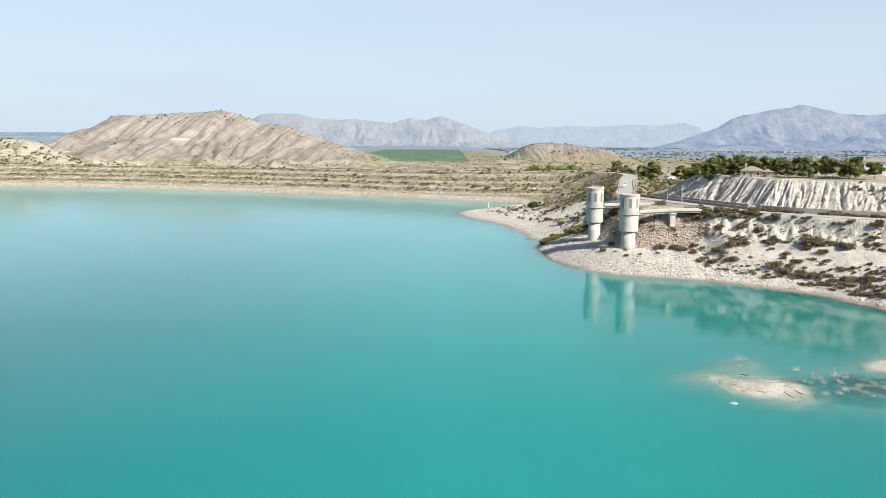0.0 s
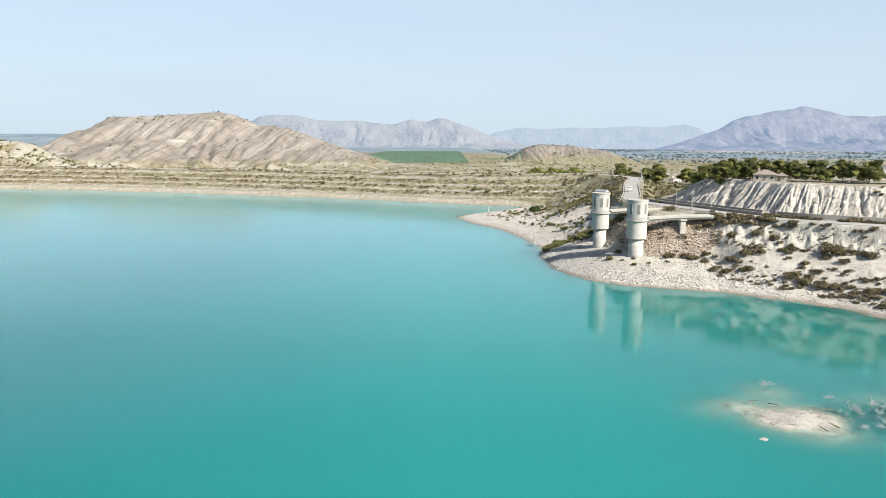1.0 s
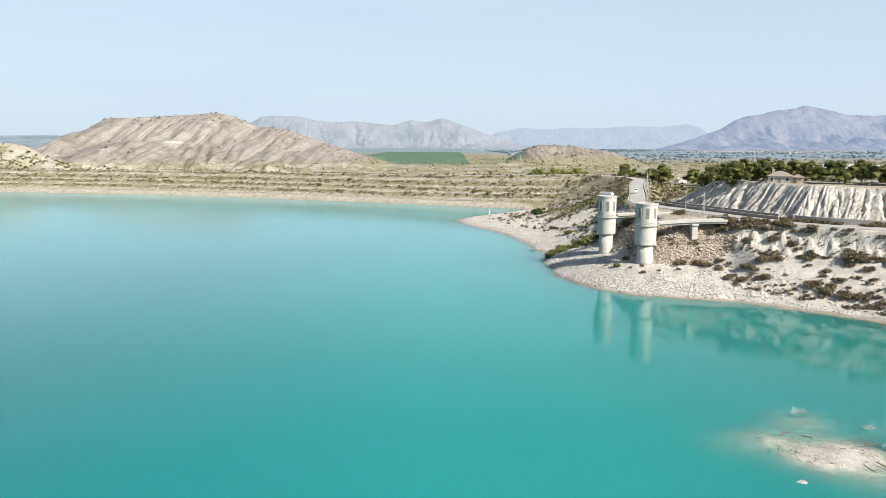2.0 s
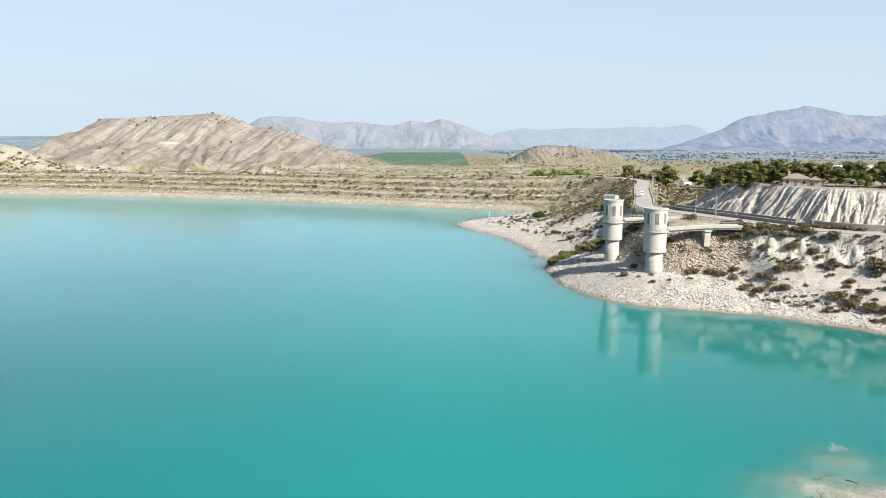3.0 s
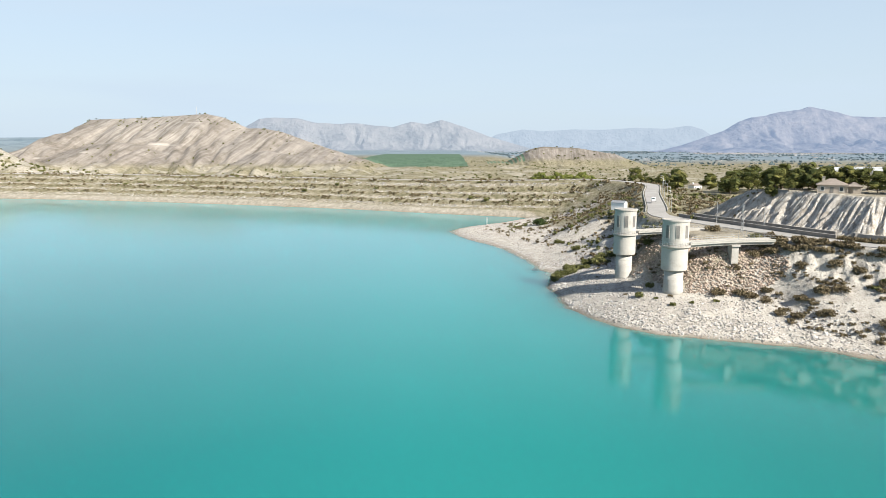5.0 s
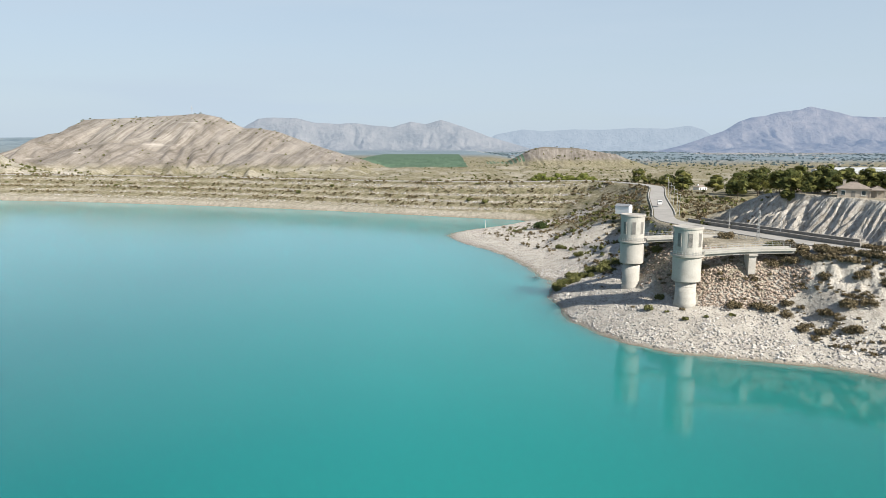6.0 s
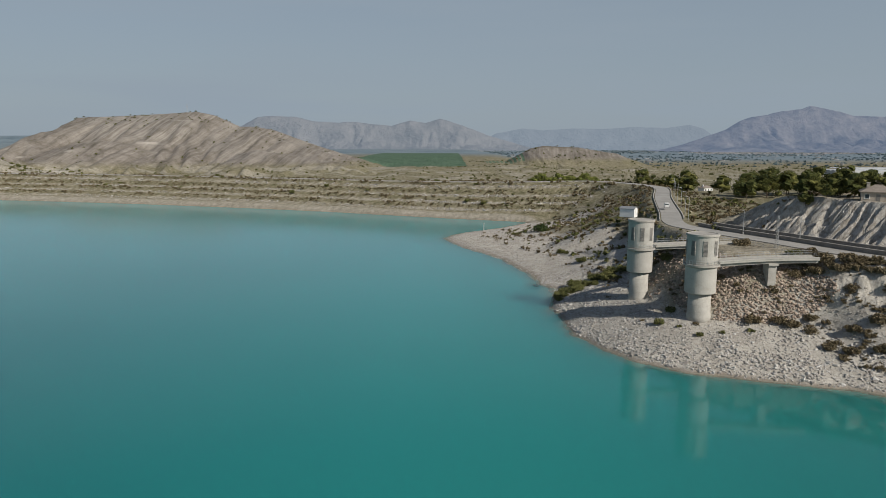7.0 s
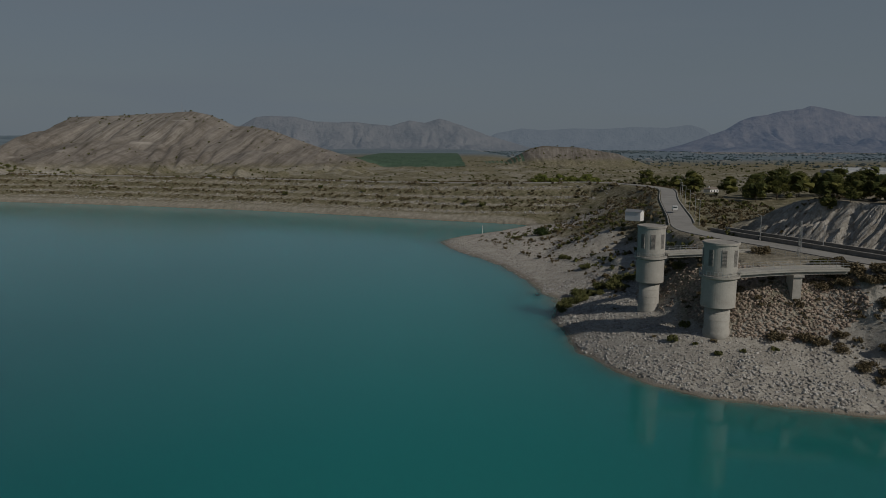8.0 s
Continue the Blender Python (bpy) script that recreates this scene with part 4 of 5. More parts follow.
scatter("scrub", TUFTS, slope, 0.8 + 1.6 * RNG.random(len(slope)) ** 2, "green_shrub", "fresher green scrub beside the road", "scrub")
dam = strewn(60000, -520, 120, 520, 760, lambda x, y, z, d, q: ((d > 8) & off_road(x, y, 5)) * 0.6 * (np.abs((along(CREST, x, y)[0] / 9.5) % 1.0 - 0.5) > 0.22) * (fbm(x / 12, y / 6, 3, 73) > 0.40))
scatter("scrub", TUFTS, dam, 0.6 + 1.4 * RNG.random(len(dam)) ** 2.5, "shrub", "low dry scrub covering the terraced embankment", "scrub")
dam = strewn(700, -520, 120, 520, 820, lambda x, y, z, d, q: ((d > 14) & off_road(x, y, 5)) * 0.4)
scatter("scrub", SHRUBS[:3], dam, 0.9 + 1.9 * RNG.random(len(dam)) ** 2, "green_shrub", "scattered dark green bushes on the embankment", "scrub")
hilly = strewn(12000, -760, 380, 780, 1500, lambda x, y, z, d, q: np.where(z > 20, 0.18, 0.35) * (fbm(x / 40, y / 40, 3, 74) > 0.42) * (1 - q["crop"]))
scatter("scrub", TUFTS, hilly, 0.8 + 2.0 * RNG.random(len(hilly)) ** 3, "green_shrub", "sparse dark bushes dotted over the hills", "scrub")
bluff = strewn(2800, -760, -380, 745, 880, lambda x, y, z, d, q: 0.6 * (fbm(x / 22, y / 22, 3, 76) > 0.47) * off_road(x, y, 5))
scatter("scrub", TUFTS, bluff, 1.2 + 2.4 * RNG.random(len(bluff)) ** 1.5, "green_shrub", "dark green bushes on the white bluff", "scrub")
brow = strewn(1600, 145, 240, 225, 290, lambda x, y, z, d, q: ((z > 25) & (z < 31.6)) * 0.5 * (fbm(x / 9, y / 9, 3, 68) > 0.48))
scatter("scrub", SHRUBS[:4], brow, 0.5 + 1.0 * RNG.random(len(brow)), "shrub", "dry bushes clinging to the upper scarp", "scrub")
crest = strewn(2500, -640, -60, 1090, 1180, lambda x, y, z, d, q: (z > 45) * (np.abs(y - 1140) < 30) * 0.13)
scatter("scrub", TUFTS, crest, 0.9 + 1.6 * RNG.random(len(crest)), "green_shrub", "line of dark bushes along the hill crest", "scrub")
beyond = strewn(5000, 120, 900, 520, 1500, lambda x, y, z, d, q: 0.5 * (fbm(x / 60, y / 40, 3, 75) > 0.45))
scatter("scrub", TUFTS, beyond, 1.0 + 2.5 * RNG.random(len(beyond)) ** 2, "green_shrub", "groves and bushes of the low country behind", "scrub")

# ---- stones ----
shore = strewn(52000, 30, 132, 190, 340, lambda x, y, z, d, q: ((d > 0.5) & (d < np.where(x > 84, 44, 26)) & (z < 18) & clear_of_towers(x, y, 3.2)) * np.clip(1.15 - d / 40, 0.3, 1) * np.where(x > 102, 0.4, 0.75))
shore_size = 0.24 + np.where(shore[:, 2] > 8, 0.3, 0.62) * RNG.random(len(shore)) ** 1.8 + np.where(shore[:, 2] > 8, 0.0, 0.25) * (fbm(shore[:, 0] / 6, shore[:, 1] / 6, 2, 81) > 0.6)
scatter("shore_stones", STONES, shore, shore_size, "pale_stone", "pale broken limestone rubble covering the shore", "stones", 0.5)
spit = strewn(24000, 2, 84, 300, 505, lambda x, y, z, d, q: ((d > -0.5) & (d < 48) & off_road(x, y, 6)) * 0.7 * np.where(d > 24 + 16 * smooth01(340, 405, y), 0.25 * (fbm(x / 5, y / 5, 3, 84) > 0.5), 1.0))
scatter("shore_stones", STONES, spit, 0.3 + 0.6 * RNG.random(len(spit)) ** 2, "pale_stone", "pale gravel and stones of the low spit", "stones", 0.5)
rubble = strewn(9000, 62, 93, 252, 276, lambda x, y, z, d, q: ((z > 6.8) & (z < 19.8) & clear_of_towers(x, y, 3.4)) * 0.8)
scatter("rubble_slope", STONES, rubble, 0.45 + 0.75 * RNG.random(len(rubble)) ** 1.6, "brown_stone", "brownish rock rubble heaped under the footbridges", "stones", 0.5)
rubble = strewn(5000, 50, 84, 276, 300, lambda x, y, z, d, q: ((z > 6.8) & (z < 19.8) & clear_of_towers(x, y, 3.4)) * 0.5)
scatter("rubble_slope", STONES, rubble, 0.4 + 0.7 * RNG.random(len(rubble)) ** 1.6, "brown_stone", "brownish rock rubble on the slope behind the tower", "stones", 0.5)
SLABS = [(v * np.array([1.5, 1.2, 0.6]), f) for v, f in STONES]
rows = strewn(130000, -520, 110, 520, 790, lambda x, y, z, d, q: ((d > 6) & (along(CREST, x, y)[2] > 0) & off_road(x, y, 5)) * (np.abs((along(CREST, x, y)[0] / 9.5 + 0.1 * fbm(x / 30, y / 30, 2, 5)) % 1.0 - 0.5) < 0.16) * 0.95 * (fbm(x / 16, y / 16, 2, 83) > 0.40))
scatter("embankment_stones", SLABS, rows, 0.6 + 1.1 * RNG.random(len(rows)) ** 2, "pale_stone", "rows of pale stones along the embankment terraces", "stones", 0.4)
beach = strewn(16000, -500, 60, 500, 720, lambda x, y, z, d, q: ((d > -0.5) & (d < 5.0)) * 0.5)
scatter("embankment_stones", STONES, beach, 0.4 + 0.5 * RNG.random(len(beach)) ** 2, "pale_stone", "band of pale stones at the embankment waterline", "stones", 0.4)


# ---- pines ----
def pine(x, y, tall, wide, seed, lean=0.0, green="pine", z=None):
    rng = np.random.default_rng(seed)
    base = height(x, y) if z is None else z
    t = thing("pine_tree", (x, y, base), ("broad " if wide > 0.55 * tall else "tall ") + "dark green pine with a rounded uneven crown", "tree", "pines on the rise", turn=rng.random() * 360)
    bm = bmesh.new()
    top = Vector((lean * tall, 0, tall * 0.62))
    a = Vector((0, 0, -0.4))
    for i in range(4):
        b = Vector((top.x * ((i + 1) / 4) ** 1.3 + rng.normal(0, 0.08), rng.normal(0, 0.12), -0.4 + (top.z + 0.4) * (i + 1) / 4))
        tube(bm, a, b, 0.02 * tall * (1 - 0.2 * i), 0.02 * tall * (1 - 0.2 * (i + 1)), 7)
        a = b
    n = 22
    cen = np.zeros((n, 3))
    for i in range(n):
        an, rr = rng.random() * 6.28, wide * 0.5 * math.sqrt(rng.random()) * 0.85
        dome = math.sqrt(max(0.05, 1 - (rr / (wide * 0.5)) ** 2))
        cen[i] = (top.x + math.cos(an) * rr, math.sin(an) * rr, tall * (0.12 + (0.68 if i % 2 else 0.32) * dome + 0.06 * rng.normal()))
        tube(bm, (top.x * 0.6, 0, tall * 0.34 + 0.1 * i / n * tall), cen[i], 0.009 * tall, 0.004 * tall, 5)
    part("trunk", bm, "bark", t)
    rad = wide * (0.15 + 0.09 * rng.random(n))
    v, f = leaves(cen, rad, 5000, 0.014 * tall + 0.05, rng, 0.85, 0.72)
    faces = f.tolist()
    for c, q in zip(cen, rad):
        a, b = STONES[int(rng.integers(0, len(STONES)))]
        faces += (b + len(v)).tolist()
        v = np.concatenate([v, a / np.abs(a).max() * q * np.array([0.95, 0.95, 0.8]) + c])
    mesh_of("crown", v, faces, green, t)
    return t


MAT["far_house"] = island_varied("muted_house_walls", [(0.22, 0.215, 0.21), (0.42, 0.41, 0.40)])
# grove foliage with haze painted in as a pale blue cast
MAT["far_grove"] = island_varied("hazed_far_foliage", [(0.11, 0.16, 0.17), (0.16, 0.21, 0.225)])
MAT["light_tree"] = island_varied("light_green_leaves", [(0.10, 0.125, 0.03), (0.17, 0.19, 0.045), (0.24, 0.25, 0.07)])
for i, (x, y, tall, wide) in enumerate(((112, 304, 7, 6), (115, 311, 8, 6.5), (118, 303, 7.5, 6), (122, 299, 7, 6), (127, 301, 8, 6), (132, 298, 8.5, 6.5), (137, 294, 8, 6.5), (134, 284, 6.5, 5.5), (138, 277, 6.5, 6),
                                        (143, 282, 8, 6.5), (148, 274, 7.5, 6.5), (152, 270, 7, 6), (156, 276, 9.5, 7), (161, 268, 7, 6), (167, 258, 4.5, 4.5), (174, 254, 4.6, 4.6), (184, 248, 5.5, 5),
                                        (146, 296, 9, 7), (154, 290, 9, 7), (163, 284, 8, 6.5), (120, 316, 8, 6.5), (128, 313, 8.5, 7), (113, 297, 4.5, 4), (109, 300, 4, 3.6))):
    pine(x, y, tall * 1.06, wide * 1.14, 300 + i, 0.03 * (i % 3 - 1))
for i, (x, y, tall, wide) in enumerate(((157, 452, 9, 10), (164, 470, 11, 11), (172, 462, 12, 10), (180, 478, 13, 11), (186, 470, 11, 11), (195, 486, 12, 10), (176, 494, 12, 11), (203, 480, 11, 10), (212, 492, 11, 11),
                                        (150, 520, 9, 9), (168, 516, 10, 10), (126, 532, 9, 8), (136, 540, 9, 9), (143, 530, 10, 8), (149, 542, 9, 9), (156, 536, 12, 10), (222, 480, 11, 10), (232, 495, 12, 11))):
    pine(x, y, tall * 1.2, wide * 1.2, 340 + i, 0.02 * (i % 3 - 1))
for i in range(11):
    p = pine(70 + 4.3 * i, 612 + 3 * math.sin(i * 2.1), 9.5 + 1.5 * math.sin(i * 1.7), 8, 380 + i, 0, "light_tree")
    p["label"], p["group"] = "bright green bushy tree behind the embankment road", "grove behind the road"


# ---- walls and lamps along the road ----
def offset_line(y0, y1, off, step=1):
    pts = np.array(FINE_ROAD)
    t = np.gradient(pts, axis=0)
    t /= np.linalg.norm(t, axis=1)[:, None]
    arc = np.r_[0, np.cumsum(np.linalg.norm(np.diff(pts, axis=0), axis=1))]
    ok = (pts[:, 1] >= y0) & (pts[:, 1] <= y1) & (arc < 560)
    line = np.c_[pts + np.stack([-t[:, 1], t[:, 0]], 1) * off, ROAD_Z(arc)]
    return line[ok][::step]


def wall_along(name, line, h, thick, mat, label, cap=None):
    """A wall of even height, built as one thing with a coping."""
    t = thing(name, tuple(line[0]), label, "wall", kind="structure")
    for nm, lo, hi, th, m in ((("wall_face", -0.6, h, thick, mat),) + ((("coping", h, h + 0.14, thick + 0.12, cap),) if cap else ())):
        bm = bmesh.new()
        d = np.gradient(line[:, :2], axis=0)
        d /= np.linalg.norm(d, axis=1)[:, None]
        nrm = np.stack([-d[:, 1], d[:, 0]], 1) * th / 2
        rowsv = []
        for p, n in zip(line, nrm):
            q = p - line[0]
            rowsv.append([bm.verts.new((q[0] + sg * n[0], q[1] + sg * n[1], q[2] + zz)) for sg, zz in ((-1, lo), (1, lo), (1, hi), (-1, hi))])
        for a, b in zip(rowsv, rowsv[1:]):
            for j in range(4):
                bm.faces.new((a[j], a[(j + 1) % 4], b[(j + 1) % 4], b[j]))
        bm.faces.new(rowsv[0][::-1])
        bm.faces.new(rowsv[-1])
        bmesh.ops.recalc_face_normals(bm, faces=bm.faces)
        part(nm, bm, m, t)
    return t


wall_along("retaining_wall", offset_line(259, 322, -5.6), 0.9, 0.4, "wall_stone", "low dark stone wall with pale coping beside the road", "old_concrete")
wall_along("retaining_wall", offset_line(261, 318, -8.2), 1.5, 0.4, "wall_stone", "second dark stone wall at the foot of the scarp", "old_concrete")
wall_along("retaining_wall", offset_line(120, 258.5, -7.0), 1.9, 0.45, "old_concrete", "long grey concrete retaining wall below the white scarp")
wall_along("parapet", offset_line(335, 492, 4.1), 0.45, 0.3, "concrete", "low pale parapet wall along the road edge")
wall_along("parapet", offset_line(340, 492, -4.1), 0.4, 0.3, "concrete", "low pale parapet wall along the road edge")
post = box(bmesh.new(), (-0.7, -0.5, -0.3), (0.7, 0.5, 2.0), 0.05)
end = offset_line(256, 262, -7.0)[0]
box_thing = thing("utility_box", tuple(end), "dark grey roadside box closing the wall end", "utility box")
part("body", post, "dark_louvre", box_thing)
part("lid", box(bmesh.new(), (-0.78, -0.58, 2.0), (0.78, 0.58, 2.12), 0.03), "old_concrete", box_thing)


def street_lamp(x, y, z, turn, h=8.0):
    t = thing("street_lamp", (x, y, z), "slim grey street lamp beside the road", "street lamp", "street lamps", turn=turn)
    part("base", lathe(bmesh.new(), [(0.22, -0.2), (0.22, 0.35), (0.16, 0.5)], 12), "old_concrete", t)
    part("pole", tube(bmesh.new(), (0, 0, 0.3), (0, 0, h), 0.11, 0.06, 10), "galvanised", t)
    part("arm", tube(bmesh.new(), (0, 0, h - 0.05), (1.5, 0, h + 0.25), 0.05, 0.04, 8), "galvanised", t)
    part("lamp_head", box(bmesh.new(), (1.35, -0.16, h + 0.18), (2.05, 0.16, h + 0.34), 0.05), "dark_louvre", t)
    return t


row = offset_line(335, 480, -5.4)
seg = np.r_[0, np.cumsum(np.linalg.norm(np.diff(row[:, :2], axis=0), axis=1))]
for sgo in (4, 26, 48, 70, 92, 114):
    street_lamp(*[float(np.interp(sgo, seg, row[:, k])) for k in range(3)], 195)
for x, y in ((101.0, 286.5), (92.5, 303)):
    street_lamp(x, y, height(x, y), 215, 7.0)


def lattice_pole(x, y, h=8.5):
    t = thing("lattice_pole", (x, y, height(x, y)), "narrow pale lattice pole by the bridge approach", "pole")
    for i, (a, b) in enumerate(((-1, -1), (1, -1), (1, 1), (-1, 1))):
        part("corner_bar", tube(bmesh.new(), (0.32 * a, 0.32 * b, -0.3), (0.14 * a, 0.14 * b, h), 0.045, n=5), "galvanised", t)
    bm = bmesh.new()
    for i in range(10):
        z0, z1 = h * i / 10, h * (i + 1) / 10
        w0, w1 = 0.32 - 0.018 * i, 0.32 - 0.018 * (i + 1)
        for a, b in (((-w0, -w0), (w1, -w1)), ((w0, -w0), (w1, w1)), ((w0, w0), (-w1, w1)), ((-w0, w0), (-w1, -w1))):
            tube(bm, (*a, z0), (*b, z1), 0.025, n=4)
    part("bracing", bm, "galvanised", t)
    return t


lattice_pole(89.5, 275.5)


def fence(points, label, h=1.3):
    t = thing("fence", points[0], label, "fence")
    o = Vector(points[0])
    for a, b in zip(points, points[1:]):
        a, b = Vector(a) - o, Vector(b) - o
        n = max(1, round((b - a).length / 2.5))
        for i in range(n):
            p = a.lerp(b, i / n)
            part("post", tube(bmesh.new(), p - Vector((0, 0, 0.2)), p + Vector((0, 0, h)), 0.05, n=6), "galvanised", t)
        for k in (0.35, 0.7, 1.0):
            part("rail", tube(bmesh.new(), a + Vector((0, 0, h * k)), b + Vector((0, 0, h * k)), 0.03, n=5), "galvanised", t)
    return t


fence([(x, y, height(x, y)) for x, y in ((93.5, 261.5), (90, 268), (86.5, 276), (82, 286))], "thin metal fence along the bridge forecourt")


# ---- buildings ----
def hip_roof(bm, x0, x1, y0, y1, z, rise, over=0.5):
    x0, x1, y0, y1 = x0 - over, x1 + over, y0 - over, y1 + over
    w = (y1 - y0) / 2
    b = [bm.verts.new(p) for p in ((x0, y0, z), (x1, y0, z), (x1, y1, z), (x0, y1, z))]
    lowr = [bm.verts.new((v.co.x, v.co.y, z - 0.18)) for v in b]
    r = [bm.verts.new((x0 + w, (y0 + y1) / 2, z + rise)), bm.verts.new((x1 - w, (y0 + y1) / 2, z + rise))]
    for f in ((b[0], b[1], r[1], r[0]), (b[1], b[2], r[1]), (b[2], b[3], r[0], r[1]), (b[3], b[0], r[0]), tuple(lowr[::-1])):
        bm.faces.new(f)
    for i in range(4):
        bm.faces.new((lowr[i], lowr[(i + 1) % 4], b[(i + 1) % 4], b[i]))
    return bm


def window_in(parent, x, y, z, w, h, shutter=False):
    f = part("window", box(box(box(box(bmesh.new(), (x - w / 2 - 0.08, y - 0.08, z), (x - w / 2, y + 0.05, z + h)), (x + w / 2, y - 0.08, z), (x + w / 2 + 0.08, y + 0.05, z + h)), (x - w / 2 - 0.08, y - 0.08, z + h), (x + w / 2 + 0.08, y + 0.05, z + h + 0.08)),
                           (x - w / 2 - 0.12, y - 0.14, z - 0.08), (x + w / 2 + 0.12, y + 0.05, z)), "white_paint", parent, "white framed window")
    part("pane", box(bmesh.new(), (x - w / 2, y - 0.03, z), (x + w / 2, y + 0.02, z + h)), "glass", f)


def house(x, y, turn, length, deep, wall_h, mat, label, floors=1, rise=1.7, doors=True):
    z = height(x, y) - 0.25
    t = thing("house", (x, y, z), label, "house", turn=turn)
    a, b = length / 2, deep / 2
    part("wall", box(bmesh.new(), (-a, -b, -1.2), (a, b, wall_h)), mat, t)
    roof = part("roof", hip_roof(bmesh.new(), -a, a, -b, b, wall_h + 0.18, rise), "roof_tile", t, "low-pitched clay tile roof")
    part("chimney", box(box(bmesh.new(), (-a + 1.2, -0.4, wall_h), (-a + 2.0, 0.4, wall_h + rise + 0.7), 0.03), (-a + 1.1, -0.5, wall_h + rise + 0.7), (-a + 2.1, 0.5, wall_h + rise + 0.85), 0.02), mat, roof)
    part("ridge_tiles", tube(bmesh.new(), (-a + b, 0, wall_h + 0.2 + rise), (a - b, 0, wall_h + 0.2 + rise), 0.13, n=6), "roof_tile", roof)
    for fl in range(floors):
        zz = 0.9 + fl * 3.0
        for k in np.linspace(-a + 1.4, a - 1.4, max(3, int(length // 3))):
            if fl == 0 and doors and abs(k) < length / 8:
                d = part("door", box(bmesh.new(), (k - 0.5, -b - 0.06, 0), (k + 0.5, -b + 0.02, 2.1), 0.02), "dark_louvre", t, "dark wooden door")
                part("handle", box(bmesh.new(), (k + 0.32, -b - 0.11, 1.0), (k + 0.38, -b - 0.06, 1.12)), "galvanised", d)
            else:
                window_in(t, k, -b, zz, 1.0, 1.2)
    return t


h1 = house(122.6, 289.0, -28, 8.0, 6.0, 2.6, "plaster", "low cream house with clay tile roof among pines")
part("porch", hip_roof(bmesh.new(), 3.6, 8.0, -3.2, 2.4, 2.5, 1.1, 0.3), "roof_tile", h1, "lower tiled porch roof")
for px, py in ((4.2, -3.0), (6.0, -3.0), (7.8, -3.0), (7.8, 2.0)):
    part("porch_post", box(bmesh.new(), (px - 0.15, py - 0.15, -2.4), (px + 0.15, py + 0.15, 2.4), 0.02), "plaster", h1)
part("porch_wall", box(bmesh.new(), (4.05, -1.9, -2.4), (7.6, 2.2, 2.34)), "plaster", h1)
house(181, 300, -32, 13, 9, 6.0, "white_paint", "white two-storey house with clay tile roof on the plateau", 2, 1.6)
for x, y, tn, ln in ((106, 596, 10, 7), (150, 566, -20, 9), (176, 560, 30, 8)):
    house(x, y, tn, ln, 5, 2.8, "white_paint", "small white farm building behind the road", 1, 1.2, False)


def gable_hut(x, y, z, turn, ln, w, h):
    t = thing("hut", (x, y, z), "small white gabled metal hut behind the tower", "hut", turn=turn)
    bm = bmesh.new()
    pr = [(-w / 2, -1.5), (w / 2, -1.5), (w / 2, h), (0, h + 0.8), (-w / 2, h)]
    ends = [[bm.verts.new((sx * ln / 2, a, b)) for a, b in pr] for sx in (-1, 1)]
    for i in range(5):
        bm.faces.new((ends[0][i], ends[0][(i + 1) % 5], ends[1][(i + 1) % 5], ends[1][i]))
    bm.faces.new(ends[0])
    bm.faces.new(ends[1][::-1])
    bmesh.ops.recalc_face_normals(bm, faces=bm.faces)
    part("wall", bm, "white_paint", t)
    for sg in (-1, 1):
        rf = box(bmesh.new(), (-ln / 2 - 0.2, 0, -0.04), (ln / 2 + 0.2, w / 2 * 1.12 + 0.2, 0.06))
        rf.transform(Matrix.Translation((0, 0, h + 0.88)) @ (pose(0, 0, 0, 0, 0, 0) if sg > 0 else pose(0, 0, 0, 0, 0, 180)) @ pose(0, 0, 0, -math.degrees(math.atan2(0.8, w / 2))))
        part("roof_sheet", rf, "galvanised", t, "pale blue-grey metal roof sheet")
    part("door", box(bmesh.new(), (ln / 2 - 0.02, -0.5, 0), (ln / 2 + 0.06, 0.5, 2.0)), "white_paint", t)
    return t


gable_hut(78.5, 380, 19.15, -38, 6.2, 3.4, 1.9)


def greenhouse(x, y, turn, ln, w):
    t = thing("greenhouse", (x, y, height(x, y)), "long white plastic greenhouse on the plain", "greenhouse", "greenhouses on the plain", turn=turn)
    for i in range(4):
        bm = bmesh.new()
        n = 8
        rowsv = []
        for k in range(n + 1):
            an = math.pi * k / n
            rowsv.append([bm.verts.new((sx * ln / 2, i * w / 4 - w / 2 + w / 8 * (1 - math.cos(an)), 3.0 + 1.4 * math.sin(an))) for sx in (-1, 1)])
        first = [bm.verts.new((sx * ln / 2, i * w / 4 - w / 2, -2)) for sx in (-1, 1)]
        last = [bm.verts.new((sx * ln / 2, (i + 1) * w / 4 - w / 2, -2)) for sx in (-1, 1)]
        ring = [first] + rowsv + [last]
        for a, b in zip(ring, ring[1:]):
            bm.faces.new((a[0], a[1], b[1], b[0]))
        bm.faces.new([r[0] for r in ring][::-1])
        bm.faces.new([r[1] for r in ring])
        bmesh.ops.recalc_face_normals(bm, faces=bm.faces)
        part("bay", bm, "plastic", t)
    return t


for x, y, tn, ln, w in ((520, 980, 5, 80, 40), (640, 900, -5, 60, 30), (720, 1300, 0, 110, 40), (950, 1350, 4, 110, 50)):
    greenhouse(x, y, tn, ln, w)

# the settled plain, too far off to tell its houses apart
BLOCK = (np.array([(-.5, -.4, -.3), (.5, -.4, -.3), (.5, .4, -.3), (-.5, .4, -.3), (-.5, -.4, .35), (.5, -.4, .35), (.5, .4, .35), (-.5, .4, .35)]),
         np.array([(0, 1, 5, 4), (1, 2, 6, 5), (2, 3, 7, 6), (3, 0, 4, 7), (4, 5, 6, 7)]))
WIDE = (BLOCK[0] * np.array([2.2, 1.0, 0.7]), BLOCK[1])
plain = strewn(14000, 150, 3600, 1500, 4100, lambda x, y, z, d, q: 0.25 * (fbm(x / 200, y / 300, 3, 91) > 0.5) + 0.0 * x)
